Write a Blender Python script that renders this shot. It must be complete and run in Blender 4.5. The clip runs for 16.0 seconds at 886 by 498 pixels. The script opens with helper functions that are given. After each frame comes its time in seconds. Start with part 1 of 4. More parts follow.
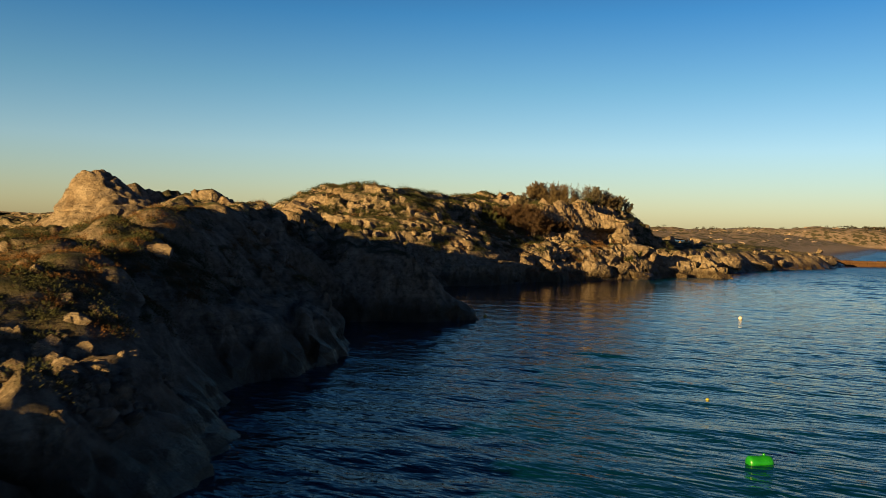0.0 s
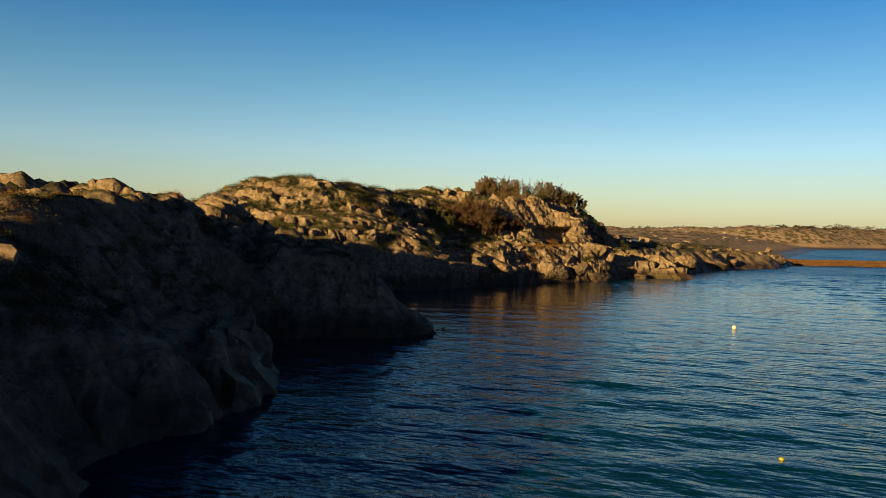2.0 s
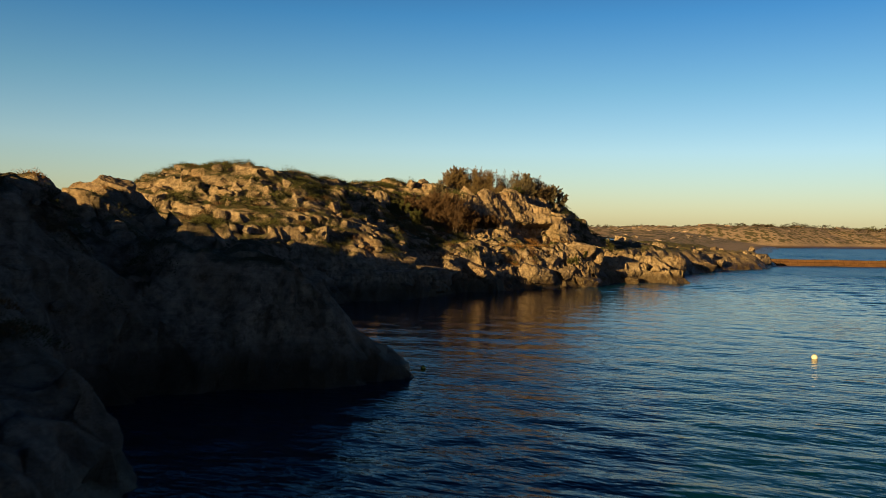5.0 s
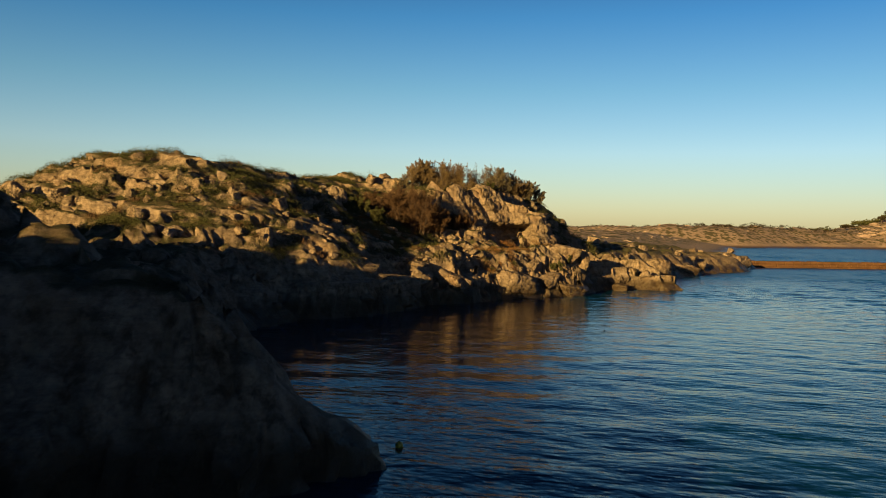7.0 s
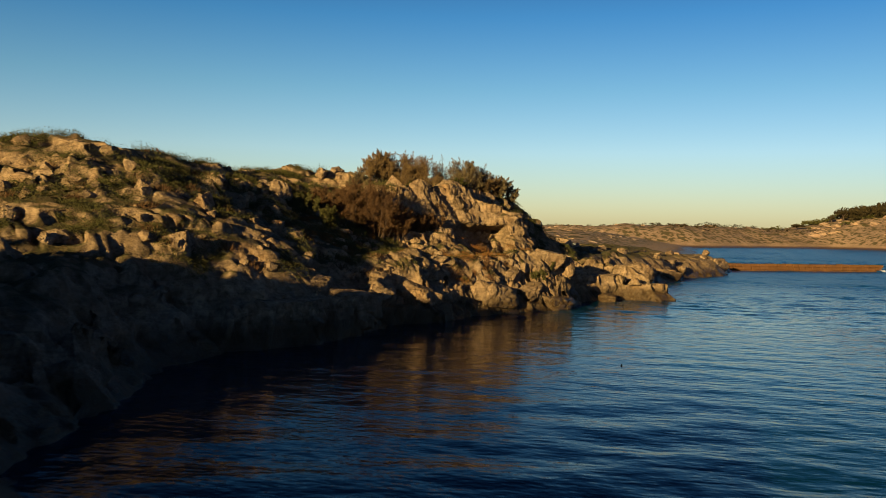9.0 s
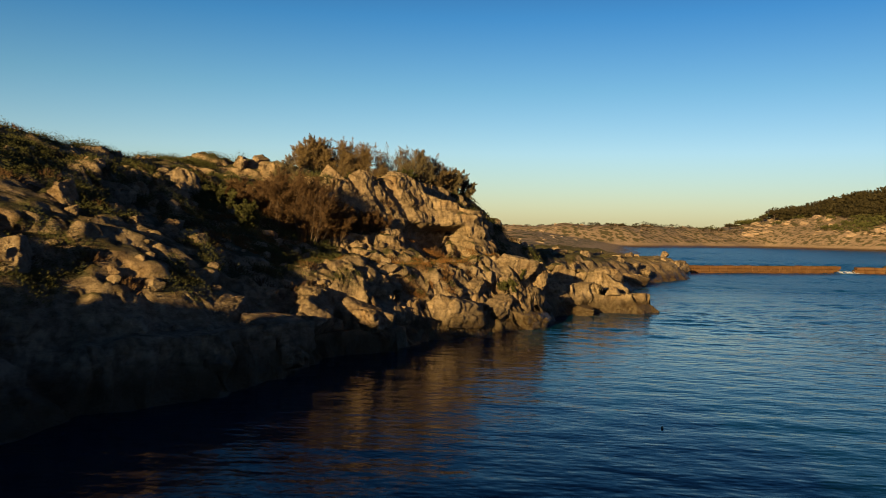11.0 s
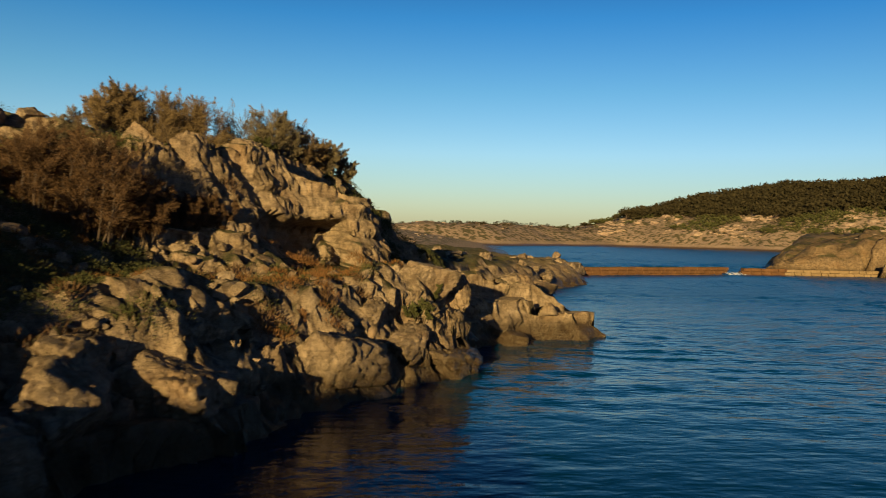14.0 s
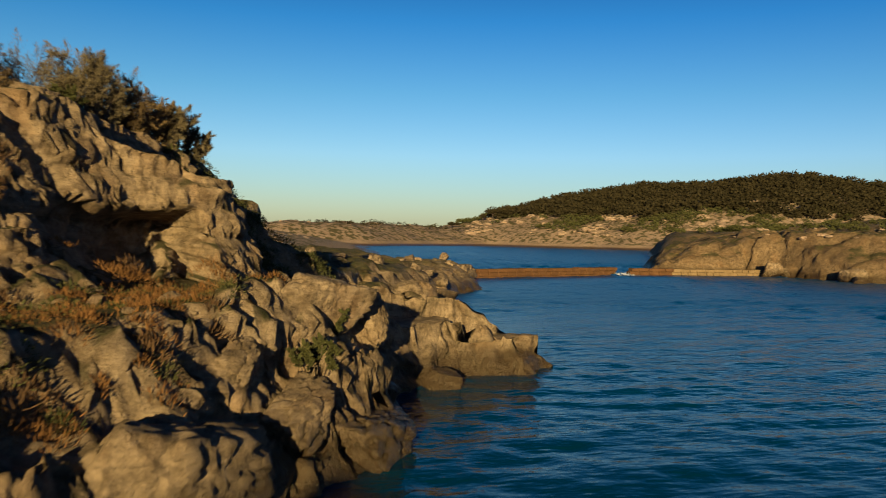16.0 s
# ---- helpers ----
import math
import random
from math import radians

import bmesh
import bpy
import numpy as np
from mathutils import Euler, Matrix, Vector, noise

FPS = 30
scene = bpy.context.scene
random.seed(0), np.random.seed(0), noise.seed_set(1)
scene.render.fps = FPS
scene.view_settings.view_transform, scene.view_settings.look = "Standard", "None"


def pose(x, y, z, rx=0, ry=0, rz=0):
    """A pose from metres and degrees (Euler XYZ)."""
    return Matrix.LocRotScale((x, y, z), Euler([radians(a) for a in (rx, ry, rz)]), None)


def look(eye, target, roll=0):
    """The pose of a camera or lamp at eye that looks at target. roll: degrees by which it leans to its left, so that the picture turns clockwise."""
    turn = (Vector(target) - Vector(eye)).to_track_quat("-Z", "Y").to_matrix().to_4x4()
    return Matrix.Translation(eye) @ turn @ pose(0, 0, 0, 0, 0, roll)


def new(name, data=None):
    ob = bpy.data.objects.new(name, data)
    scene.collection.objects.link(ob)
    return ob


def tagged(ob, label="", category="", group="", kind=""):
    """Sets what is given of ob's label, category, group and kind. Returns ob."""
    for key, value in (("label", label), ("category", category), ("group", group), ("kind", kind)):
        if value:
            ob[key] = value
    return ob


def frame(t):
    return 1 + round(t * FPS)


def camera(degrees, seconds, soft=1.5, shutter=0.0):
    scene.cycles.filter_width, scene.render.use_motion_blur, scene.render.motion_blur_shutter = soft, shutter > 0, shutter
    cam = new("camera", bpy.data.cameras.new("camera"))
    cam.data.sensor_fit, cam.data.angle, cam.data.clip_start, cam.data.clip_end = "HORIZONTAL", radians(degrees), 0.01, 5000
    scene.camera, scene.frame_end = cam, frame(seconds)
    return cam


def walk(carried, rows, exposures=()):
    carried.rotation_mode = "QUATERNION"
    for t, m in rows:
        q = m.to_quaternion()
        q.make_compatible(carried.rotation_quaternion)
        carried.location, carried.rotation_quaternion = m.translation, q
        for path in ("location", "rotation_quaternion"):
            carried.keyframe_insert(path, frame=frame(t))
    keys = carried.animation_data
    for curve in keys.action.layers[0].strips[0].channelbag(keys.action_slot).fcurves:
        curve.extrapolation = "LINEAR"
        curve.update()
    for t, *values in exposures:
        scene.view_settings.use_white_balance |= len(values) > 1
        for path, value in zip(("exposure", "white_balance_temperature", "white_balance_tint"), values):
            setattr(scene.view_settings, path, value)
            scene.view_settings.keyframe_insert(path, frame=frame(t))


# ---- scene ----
cam = camera(58.12, 16.0, 0.85, 0.5)


def drone(x, y, z, yaw, pitch, roll):
    a, p = radians(yaw), radians(pitch)
    return look((x, y, z), (x - math.sin(a) * math.cos(p), y + math.cos(a) * math.cos(p), z + math.sin(p)), roll)


walk(cam, [(t, drone(*row)) for t, *row in (
    (0.0, 0.00, -0.00, 5.00, -0.07, -1.30, 1.29),
    (0.5, -0.22, 1.82, 4.96, -1.40, -1.26, 1.28),
    (1.0, -0.42, 3.69, 4.92, -2.63, -1.23, 1.24),
    (1.5, -0.57, 5.59, 4.88, -3.72, -1.23, 1.21),
    (2.0, -0.66, 7.52, 4.85, -4.58, -1.23, 1.21),
    (2.5, -0.73, 9.47, 4.84, -5.21, -1.24, 1.24),
    (3.0, -0.76, 11.45, 4.82, -5.74, -1.25, 1.24),
    (3.5, -0.73, 13.41, 4.80, -6.22, -1.27, 1.23),
    (4.0, -0.64, 15.35, 4.77, -6.65, -1.27, 1.22),
    (4.5, -0.56, 17.44, 4.75, -7.16, -1.25, 1.18),
    (5.0, -0.47, 19.67, 4.72, -7.76, -1.22, 1.12),
    (5.5, -0.37, 22.01, 4.71, -8.43, -1.19, 1.06),
    (6.0, -0.24, 24.39, 4.72, -9.17, -1.17, 1.01),
    (6.5, -0.06, 26.77, 4.76, -9.97, -1.15, 1.02),
    (7.0, 0.16, 29.14, 4.83, -10.83, -1.16, 1.07),
    (7.5, 0.39, 31.53, 4.91, -11.69, -1.16, 1.10),
    (8.0, 0.63, 33.91, 4.99, -12.55, -1.16, 1.11),
    (8.5, 0.93, 36.28, 5.05, -13.38, -1.17, 1.11),
    (9.0, 1.28, 38.65, 5.11, -14.19, -1.18, 1.12),
    (9.5, 1.67, 41.08, 5.16, -15.14, -1.17, 1.11),
    (10.0, 2.10, 43.58, 5.19, -16.24, -1.15, 1.08),
    (10.5, 2.58, 46.12, 5.22, -17.47, -1.13, 1.06),
    (11.0, 3.11, 48.69, 5.23, -18.79, -1.12, 1.06),
    (11.5, 3.72, 51.27, 5.24, -20.18, -1.12, 1.11),
    (12.0, 4.40, 53.84, 5.23, -21.64, -1.15, 1.20),
    (12.5, 5.09, 56.41, 5.22, -23.13, -1.17, 1.25),
    (13.0, 5.81, 58.97, 5.22, -24.81, -1.18, 1.28),
    (13.5, 6.62, 61.53, 5.21, -26.81, -1.14, 1.31),
    (14.0, 7.53, 64.11, 5.18, -29.10, -1.07, 1.32),
    (14.5, 8.55, 66.72, 5.15, -31.46, -1.01, 1.29),
    (15.0, 9.68, 69.33, 5.12, -33.80, -0.97, 1.24),
    (15.5, 10.87, 71.93, 5.10, -36.21, -0.93, 1.21),
    (16.0, 12.06, 74.50, 5.08, -38.83, -0.88, 1.17),
)], ((0.0, 1.84, 6500, 10), (3.0, 1.83, 6550, 10), (6.5, 1.80, 6850, 10), (9.0, 1.78, 6700, 10), (12.5, 1.75, 6350, 7.5), (16.0, 1.62, 5700, 4)))

# ---- light ----
SUN_EL, SUN_AZ = 8.5, (-0.69, -0.724)
world = bpy.data.worlds.new("evening_sky")
scene.world = world
world.use_nodes = True
wn, wl = world.node_tree.nodes, world.node_tree.links
wn.clear()
w_out, w_bg, w_sky = wn.new("ShaderNodeOutputWorld"), wn.new("ShaderNodeBackground"), wn.new("ShaderNodeTexSky")
w_sky.sky_type, w_sky.sun_disc = "NISHITA", False
w_sky.sun_elevation = radians(SUN_EL + 3)
w_sky.sun_rotation = math.atan2(SUN_AZ[0], SUN_AZ[1])
w_sky.air_density, w_sky.dust_density, w_sky.ozone_density = 1.0, 0.6, 3.0
w_bg.inputs["Strength"].default_value = 0.053
# a clear evening sky: warm and bright low down, deep blue overhead
w_co, w_sep, w_ramp, w_mul = wn.new("ShaderNodeTexCoord"), wn.new("ShaderNodeSeparateXYZ"), wn.new("ShaderNodeValToRGB"), wn.new("ShaderNodeMix")
wl.new(w_co.outputs["Generated"], w_sep.inputs[0])
wl.new(w_sep.outputs["Z"], w_ramp.inputs["Fac"])
SKY = [(0.0, (0.86, 0.74, 0.56)), (0.04, (0.86, 0.76, 0.63)), (0.10, (0.82, 0.82, 0.79)), (0.175, (0.52, 0.70, 0.71)), (0.26, (0.23, 0.53, 0.68)),
       (0.36, (0.10, 0.27, 0.42)), (0.5, (0.05, 0.10, 0.17)), (1.0, (0.02, 0.025, 0.04))]
while len(w_ramp.color_ramp.elements) < len(SKY):
    w_ramp.color_ramp.elements.new(0.5)
for e, (at, c) in zip(w_ramp.color_ramp.elements, SKY):
    e.position, e.color = at, (*c, 1)
w_mul.data_type, w_mul.blend_type = "RGBA", "MULTIPLY"
w_mul.inputs[0].default_value = 1.0
wl.new(w_sky.outputs["Color"], w_mul.inputs[6])
wl.new(w_ramp.outputs["Color"], w_mul.inputs[7])
# away from the sun the sky is deeper and bluer
w_side, w_far = wn.new("ShaderNodeMapRange"), wn.new("ShaderNodeMix")
w_side.inputs["From Max"].default_value = 0.9
w_far.data_type, w_far.blend_type = "RGBA", "MULTIPLY"
w_far.inputs[7].default_value = (0.84, 0.88, 0.98, 1)
wl.new(w_sep.outputs["X"], w_side.inputs["Value"])
wl.new(w_side.outputs["Result"], w_far.inputs[0])
wl.new(w_mul.outputs[2], w_far.inputs[6])
wl.new(w_far.outputs[2], w_bg.inputs["Color"])
wl.new(w_bg.outputs["Background"], w_out.inputs["Surface"])

sun = new("sun", bpy.data.lights.new("sun", "SUN"))
sun.data.energy, sun.data.angle, sun.data.color = 5.0, radians(0.6), (1.0, 0.67, 0.19)
sun.matrix_world = look((0, 0, 60), (-SUN_AZ[0] * 10, -SUN_AZ[1] * 10, 60 - 10 * math.tan(radians(SUN_EL))))

# ---- materials ----


class Nodes:
    """A short way to write node materials."""

    def __init__(self, name):
        self.mat = bpy.data.materials.new(name)
        self.mat.use_nodes = True
        self.tree = self.mat.node_tree
        self.bsdf = self.tree.nodes["Principled BSDF"]
        self.co = self.add("ShaderNodeTexCoord").outputs["Object"]

    def add(self, kind, **values):
        node = self.tree.nodes.new(kind)
        for key, value in values.items():
            node.inputs[key.replace("_", " ")].default_value = value
        return node

    def link(self, a, b):
        self.tree.links.new(a, b)

    def noise(self, scale, detail=5.0, rough=0.6, co=None, stretch=None):
        n = self.add("ShaderNodeTexNoise", Scale=scale, Detail=detail, Roughness=rough)
        co = co or self.co
        if stretch:
            m = self.add("ShaderNodeMapping")
            m.inputs["Scale"].default_value = stretch
            self.link(co, m.inputs["Vector"])
            co = m.outputs["Vector"]
        self.link(co, n.inputs["Vector"])
        return n.outputs["Fac"]

    def ramp(self, fac, stops):
        r = self.add("ShaderNodeValToRGB")
        while len(r.color_ramp.elements) < len(stops):
            r.color_ramp.elements.new(0.5)
        for e, (at, c) in zip(r.color_ramp.elements, stops):
            e.position = at
            e.color = (c, c, c, 1) if isinstance(c, float) else (*c, 1)
        self.link(fac, r.inputs["Fac"])
        return r.outputs["Color"]

    def mix(self, fac, a, b, how="MIX"):
        m = self.add("ShaderNodeMix")
        m.data_type, m.blend_type = "RGBA", how
        for socket, value in ((m.inputs[0], fac), (m.inputs[6], a), (m.inputs[7], b)):
            if isinstance(value, (int, float)):
                socket.default_value = value
            elif isinstance(value, tuple):
                socket.default_value = (*value, 1)
            else:
                self.link(value, socket)
        return m.outputs[2]

    def maths(self, how, a, b=0.0):
        m = self.add("ShaderNodeMath")
        m.operation = how
        for socket, value in zip(m.inputs, (a, b)):
            if isinstance(value, (int, float)):
                socket.default_value = value
            else:
                self.link(value, socket)
        return m.outputs[0]

    def bump(self, height, strength=0.5, distance=0.1, after=None):
        b = self.add("ShaderNodeBump", Strength=strength, Distance=distance)
        self.link(height, b.inputs["Height"])
        if after:
            self.link(after, b.inputs["Normal"])
        return b.outputs["Normal"]

    def done(self, color, rough=0.9, normal=None, spec=0.3):
        for key, value in (("Base Color", color), ("Roughness", rough), ("Normal", normal), ("Specular IOR Level", spec)):
            socket = self.bsdf.inputs[key]
            if value is None:
                continue
            if isinstance(value, (int, float)):
                socket.default_value = value
            elif isinstance(value, tuple):
                socket.default_value = (*value, 1)
            else:
                self.link(value, socket)
        return self.mat


def rock_material(name, light, mid, dark, grass=0.0, wet=True):
    """Weathered limestone: pale and dark lichen patches, pits, a dark band at the water, dry growth on level ground."""
    n = Nodes(name)
    geo = n.add("ShaderNodeNewGeometry")
    sep = n.add("ShaderNodeSeparateXYZ")
    n.link(geo.outputs["Position"], sep.inputs[0])
    co = geo.outputs["Position"]
    big, fine, spots = n.noise(0.22, 4, 0.55, co), n.noise(2.6, 8, 0.68, co), n.noise(9.0, 6, 0.7, co)
    col = n.ramp(big, [(0.32, mid), (0.62, light)])
    col = n.mix(n.ramp(fine, [(0.36, 1.0), (0.56, 0.0)]), col, dark)
    col = n.mix(n.maths("MULTIPLY", n.ramp(spots, [(0.52, 0.0), (0.75, 1.0)]), 0.25), col, tuple(c * 0.45 for c in dark))
    streak = n.noise(1.4, 5, 0.6, co, (1.0, 1.0, 0.18))
    col = n.mix(n.maths("MULTIPLY", n.ramp(streak, [(0.5, 0.0), (0.72, 1.0)]), 0.4), col, tuple(c * 0.6 for c in dark))
    beds = n.noise(1.5, 6, 0.65, co, (0.4, 0.4, 4.5))
    col = n.mix(n.maths("MULTIPLY", n.ramp(beds, [(0.5, 0.0), (0.68, 1.0)]), 0.45), col, tuple(c * 0.7 for c in dark))
    rust = n.noise(0.7, 5, 0.6, co, (1.0, 1.0, 0.6))
    col = n.mix(n.maths("MULTIPLY", n.ramp(rust, [(0.5, 0.0), (0.7, 1.0)]), 0.4), col, (mid[0] * 0.95, mid[1] * 0.75, mid[2] * 0.55))
    rough = 0.9
    if grass:
        up = n.add("ShaderNodeSeparateXYZ")
        n.link(geo.outputs["Normal"], up.inputs[0])
        flat = n.ramp(up.outputs["Z"], [(0.72, 0.0), (0.9, 1.0)])
        patch = n.ramp(n.noise(0.35, 5, 0.6, co), [(0.5 - 0.16 * grass, 0.0), (0.58 - 0.16 * grass, 1.0)])
        above = n.ramp(n.maths("MULTIPLY", sep.outputs["Z"], 0.2), [(0.4, 0.0), (0.6, 1.0)])
        amount = n.maths("MULTIPLY", n.maths("MULTIPLY", flat, patch), above)
        growth = n.ramp(n.noise(1.8, 6, 0.7, co), [(0.35, (0.0133, 0.0168, 0.00861)), (0.5, (0.0346, 0.0336, 0.0189)), (0.66, (0.0665, 0.0476, 0.0285))])
        col = n.mix(amount, col, growth)
    if wet:
        # wet algae band, taken higher to paint in the shade at the rocks' foot
        edge = n.maths("ADD", sep.outputs["Z"], n.maths("MULTIPLY", n.noise(0.9, 4, 0.6, co), -0.7))
        band = n.ramp(n.maths("MULTIPLY", edge, 0.42), [(0.12, 1.0), (0.44, 0.0)])
        col = n.mix(n.maths("MULTIPLY", band, 0.88), col, (0.028, 0.018, 0.012))
        rough = n.mix(band, (0.9, 0.9, 0.9), (0.35, 0.35, 0.35))
    pits = n.noise(1.1, 10, 0.72, co)
    seam = n.maths("ABSOLUTE", n.maths("SUBTRACT", n.noise(0.8, 8, 0.66, co, (1.0, 1.0, 0.55)), 0.5))
    seams = n.ramp(seam, [(0.0, 0.0), (0.09, 1.0)])
    normal = n.bump(pits, 0.9, 0.35)
    normal = n.bump(seams, 0.5, 0.1, normal)
    normal = n.bump(beds, 0.6, 0.12, normal)
    normal = n.bump(n.noise(6.0, 6, 0.75, co), 0.7, 0.06, normal)
    col = n.mix(n.maths("MULTIPLY", n.maths("SUBTRACT", 1.0, seams), 0.28), col, tuple(c * 0.5 for c in dark))
    return n.done(col, rough, normal, 0.25)


ROCK = rock_material("limestone", (0.237, 0.18, 0.162), (0.184, 0.135, 0.117), (0.0772, 0.0539, 0.0462), 1.0)
BOULDER = rock_material("boulder_limestone", (0.242, 0.184, 0.167), (0.186, 0.136, 0.121), (0.0795, 0.056, 0.0489), 0.0)
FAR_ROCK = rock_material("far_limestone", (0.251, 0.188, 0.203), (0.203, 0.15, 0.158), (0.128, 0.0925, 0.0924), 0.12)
TAN_ROCK = rock_material("tan_cliff_rock", (0.148, 0.104, 0.0819), (0.108, 0.0737, 0.0582), (0.0656, 0.0429, 0.033), 0.1)


def water_material():
    n = Nodes("sea_water")
    geo = n.add("ShaderNodeNewGeometry")
    co = geo.outputs["Position"]
    # ripples long across the wind, short along it
    wind = n.add("ShaderNodeMapping")
    wind.inputs["Rotation"].default_value = (0, 0, radians(-66))
    n.link(co, wind.inputs["Vector"])
    chop = n.noise(2.1, 3, 0.5, wind.outputs["Vector"], (1.0, 0.38, 1))
    fine = n.noise(4.2, 3, 0.5, wind.outputs["Vector"], (1.0, 0.45, 1))
    body = n.ramp(n.noise(0.05, 3, 0.5, co), [(0.35, (0.0002, 0.014, 0.035)), (0.65, (0.0003, 0.021, 0.052))])
    sep = n.add("ShaderNodeSeparateXYZ")
    n.link(co, sep.inputs[0])
    offshore = n.maths("ADD", n.maths("MULTIPLY", sep.outputs["X"], 0.6), n.maths("MULTIPLY", sep.outputs["Y"], -0.25))
    deep = n.ramp(n.maths("MULTIPLY", offshore, 0.02), [(0.0, 0.0), (0.45, 1.0)])
    body = n.mix(n.maths("MULTIPLY", deep, 0.75), body, (0.0001, 0.004, 0.024))
    # calmer in the lee of the hill, livelier offshore
    bay = n.add("ShaderNodeVectorMath")
    bay.operation = "DISTANCE"
    bay.inputs[1].default_value = (8, 73, 0)
    n.link(co, bay.inputs[0])
    lee = n.ramp(n.maths("MULTIPLY", bay.outputs["Value"], 0.02), [(0.3, 0.4), (0.8, 1.0)])
    force = n.maths("MULTIPLY", lee, n.maths("ADD", 0.9, n.maths("MULTIPLY", deep, 0.6)))
    first = n.add("ShaderNodeBump", Distance=0.09)
    n.link(force, first.inputs["Strength"])
    n.link(chop, first.inputs["Height"])
    second = n.add("ShaderNodeBump", Distance=0.035)
    n.link(n.maths("ADD", 0.15, n.maths("MULTIPLY", force, 0.5)), second.inputs["Strength"])
    n.link(fine, second.inputs["Height"])
    n.link(first.outputs["Normal"], second.inputs["Normal"])
    normal = second.outputs["Normal"]
    n.bsdf.inputs["IOR"].default_value = 1.17
    n.bsdf.inputs["Specular Tint"].default_value = (0.52, 0.88, 1.0, 1.0)
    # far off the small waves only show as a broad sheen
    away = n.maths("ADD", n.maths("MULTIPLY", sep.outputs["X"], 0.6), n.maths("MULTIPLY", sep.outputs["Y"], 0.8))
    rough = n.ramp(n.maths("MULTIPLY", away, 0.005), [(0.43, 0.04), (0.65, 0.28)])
    # lighter, bluer body far off stands in for the reflected sky
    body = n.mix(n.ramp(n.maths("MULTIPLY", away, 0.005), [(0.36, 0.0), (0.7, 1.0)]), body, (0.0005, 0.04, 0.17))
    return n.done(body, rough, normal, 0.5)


WATER = water_material()


def leaf_material(name, low, high, scale=3.0):
    n = Nodes(name)
    geo = n.add("ShaderNodeNewGeometry")
    col = n.ramp(geo.outputs["Random Per Island"], [(0.0, low), (1.0, high)])
    col = n.mix(0.35, col, n.ramp(n.noise(scale, 3, 0.5, geo.outputs["Position"]), [(0.3, low), (0.7, high)]))
    n.bsdf.inputs["Subsurface Weight"].default_value = 0.0
    return n.done(col, 0.85, None, 0.15)


BARK = leaf_material("grey_bark", (0.0319, 0.0235, 0.0258), (0.0639, 0.0476, 0.0517))
TAMARISK = leaf_material("russet_twigs", (0.056, 0.039, 0.027), (0.112, 0.079, 0.052))
TAMARISK_GREEN = leaf_material("grey_green_twigs", (0.05, 0.042, 0.034), (0.105, 0.085, 0.068))
BROWN_SCRUB = leaf_material("brown_scrub_leaf", (0.0319, 0.0179, 0.013), (0.0639, 0.037, 0.0258))
GREEN_SCRUB = leaf_material("green_scrub_leaf", (0.0149, 0.0185, 0.00861), (0.0453, 0.0448, 0.0207))
DRY_GRASS = leaf_material("dry_grass_blade", (0.05, 0.025, 0.012), (0.115, 0.056, 0.024))
PINE = leaf_material("pine_needles", (0.00761, 0.00689, 0.00448), (0.0201, 0.0157, 0.0101), 0.2)


def plain_material(name, color, rough=0.5, metal=0.0, grain=8.0):
    n = Nodes(name)
    shade = n.noise(grain, 5, 0.6)
    col = n.mix(n.ramp(shade, [(0.35, 0.0), (0.7, 0.55)]), color, tuple(c * 0.55 for c in color))
    n.bsdf.inputs["Metallic"].default_value = metal
    return n.done(col, rough, n.bump(shade, 0.25, 0.01), 0.4)


GREEN_PLASTIC = plain_material("green_plastic", (0.00639, 0.146, 0.0103), 0.35)
YELLOW_PLASTIC = plain_material("yellow_plastic", (0.223, 0.19, 0.0258), 0.45)
WHITE_PLASTIC = plain_material("white_plastic", (0.416, 0.381, 0.413), 0.45)
ROPE = plain_material("wet_rope", (0.05, 0.045, 0.03), 0.8)
FOAM = plain_material("white_foam", (0.399, 0.437, 0.689), 0.6)


def wall_material(name, low, mid, high):
    n = Nodes(name)
    info = n.add("ShaderNodeObjectInfo")
    geo = n.add("ShaderNodeNewGeometry")
    co = geo.outputs["Position"]
    col = n.ramp(n.noise(0.8, 6, 0.65, co), [(0.3, low), (0.55, mid), (0.75, high)])
    col = n.mix(n.maths("MULTIPLY", info.outputs["Random"], 0.5), col, mid)
    return n.done(col, 0.85, n.bump(n.noise(3.0, 6, 0.7, co), 0.8, 0.08), 0.25)


WALL_STONE = wall_material("rust_stained_stone", (0.0319, 0.014, 0.00775), (0.0586, 0.0269, 0.0147), (0.0855, 0.0448, 0.0258))
LEDGE_STONE = wall_material("ochre_ledge_stone", (0.0639, 0.042, 0.0276), (0.106, 0.0728, 0.0517), (0.144, 0.101, 0.0775))

# ---- mesh helpers ----


def mesh_from(name, verts, faces, material, smooth=False):
    """A mesh from numpy vertices (n, 3) and faces (m, 3 or 4)."""
    me = bpy.data.meshes.new(name)
    verts, faces = np.asarray(verts, np.float32), np.asarray(faces, np.int32)
    side = faces.shape[1]
    me.vertices.add(len(verts))
    me.vertices.foreach_set("co", verts.ravel())
    me.loops.add(faces.size)
    me.loops.foreach_set("vertex_index", faces.ravel())
    me.polygons.add(len(faces))
    me.polygons.foreach_set("loop_start", np.arange(0, faces.size, side, dtype=np.int32))
    me.polygons.foreach_set("loop_total", np.full(len(faces), side, np.int32))
    me.polygons.foreach_set("use_smooth", np.full(len(faces), smooth))
    me.update(calc_edges=True)
    me.validate()
    me.materials.append(material)
    return me


def part(name, bm, material, parent, label=""):
    me = bpy.data.meshes.new(name)
    bm.to_mesh(me)
    bm.free()
    me.materials.append(material)
    ob = new(name, me)
    ob.parent = parent
    return tagged(ob, label)


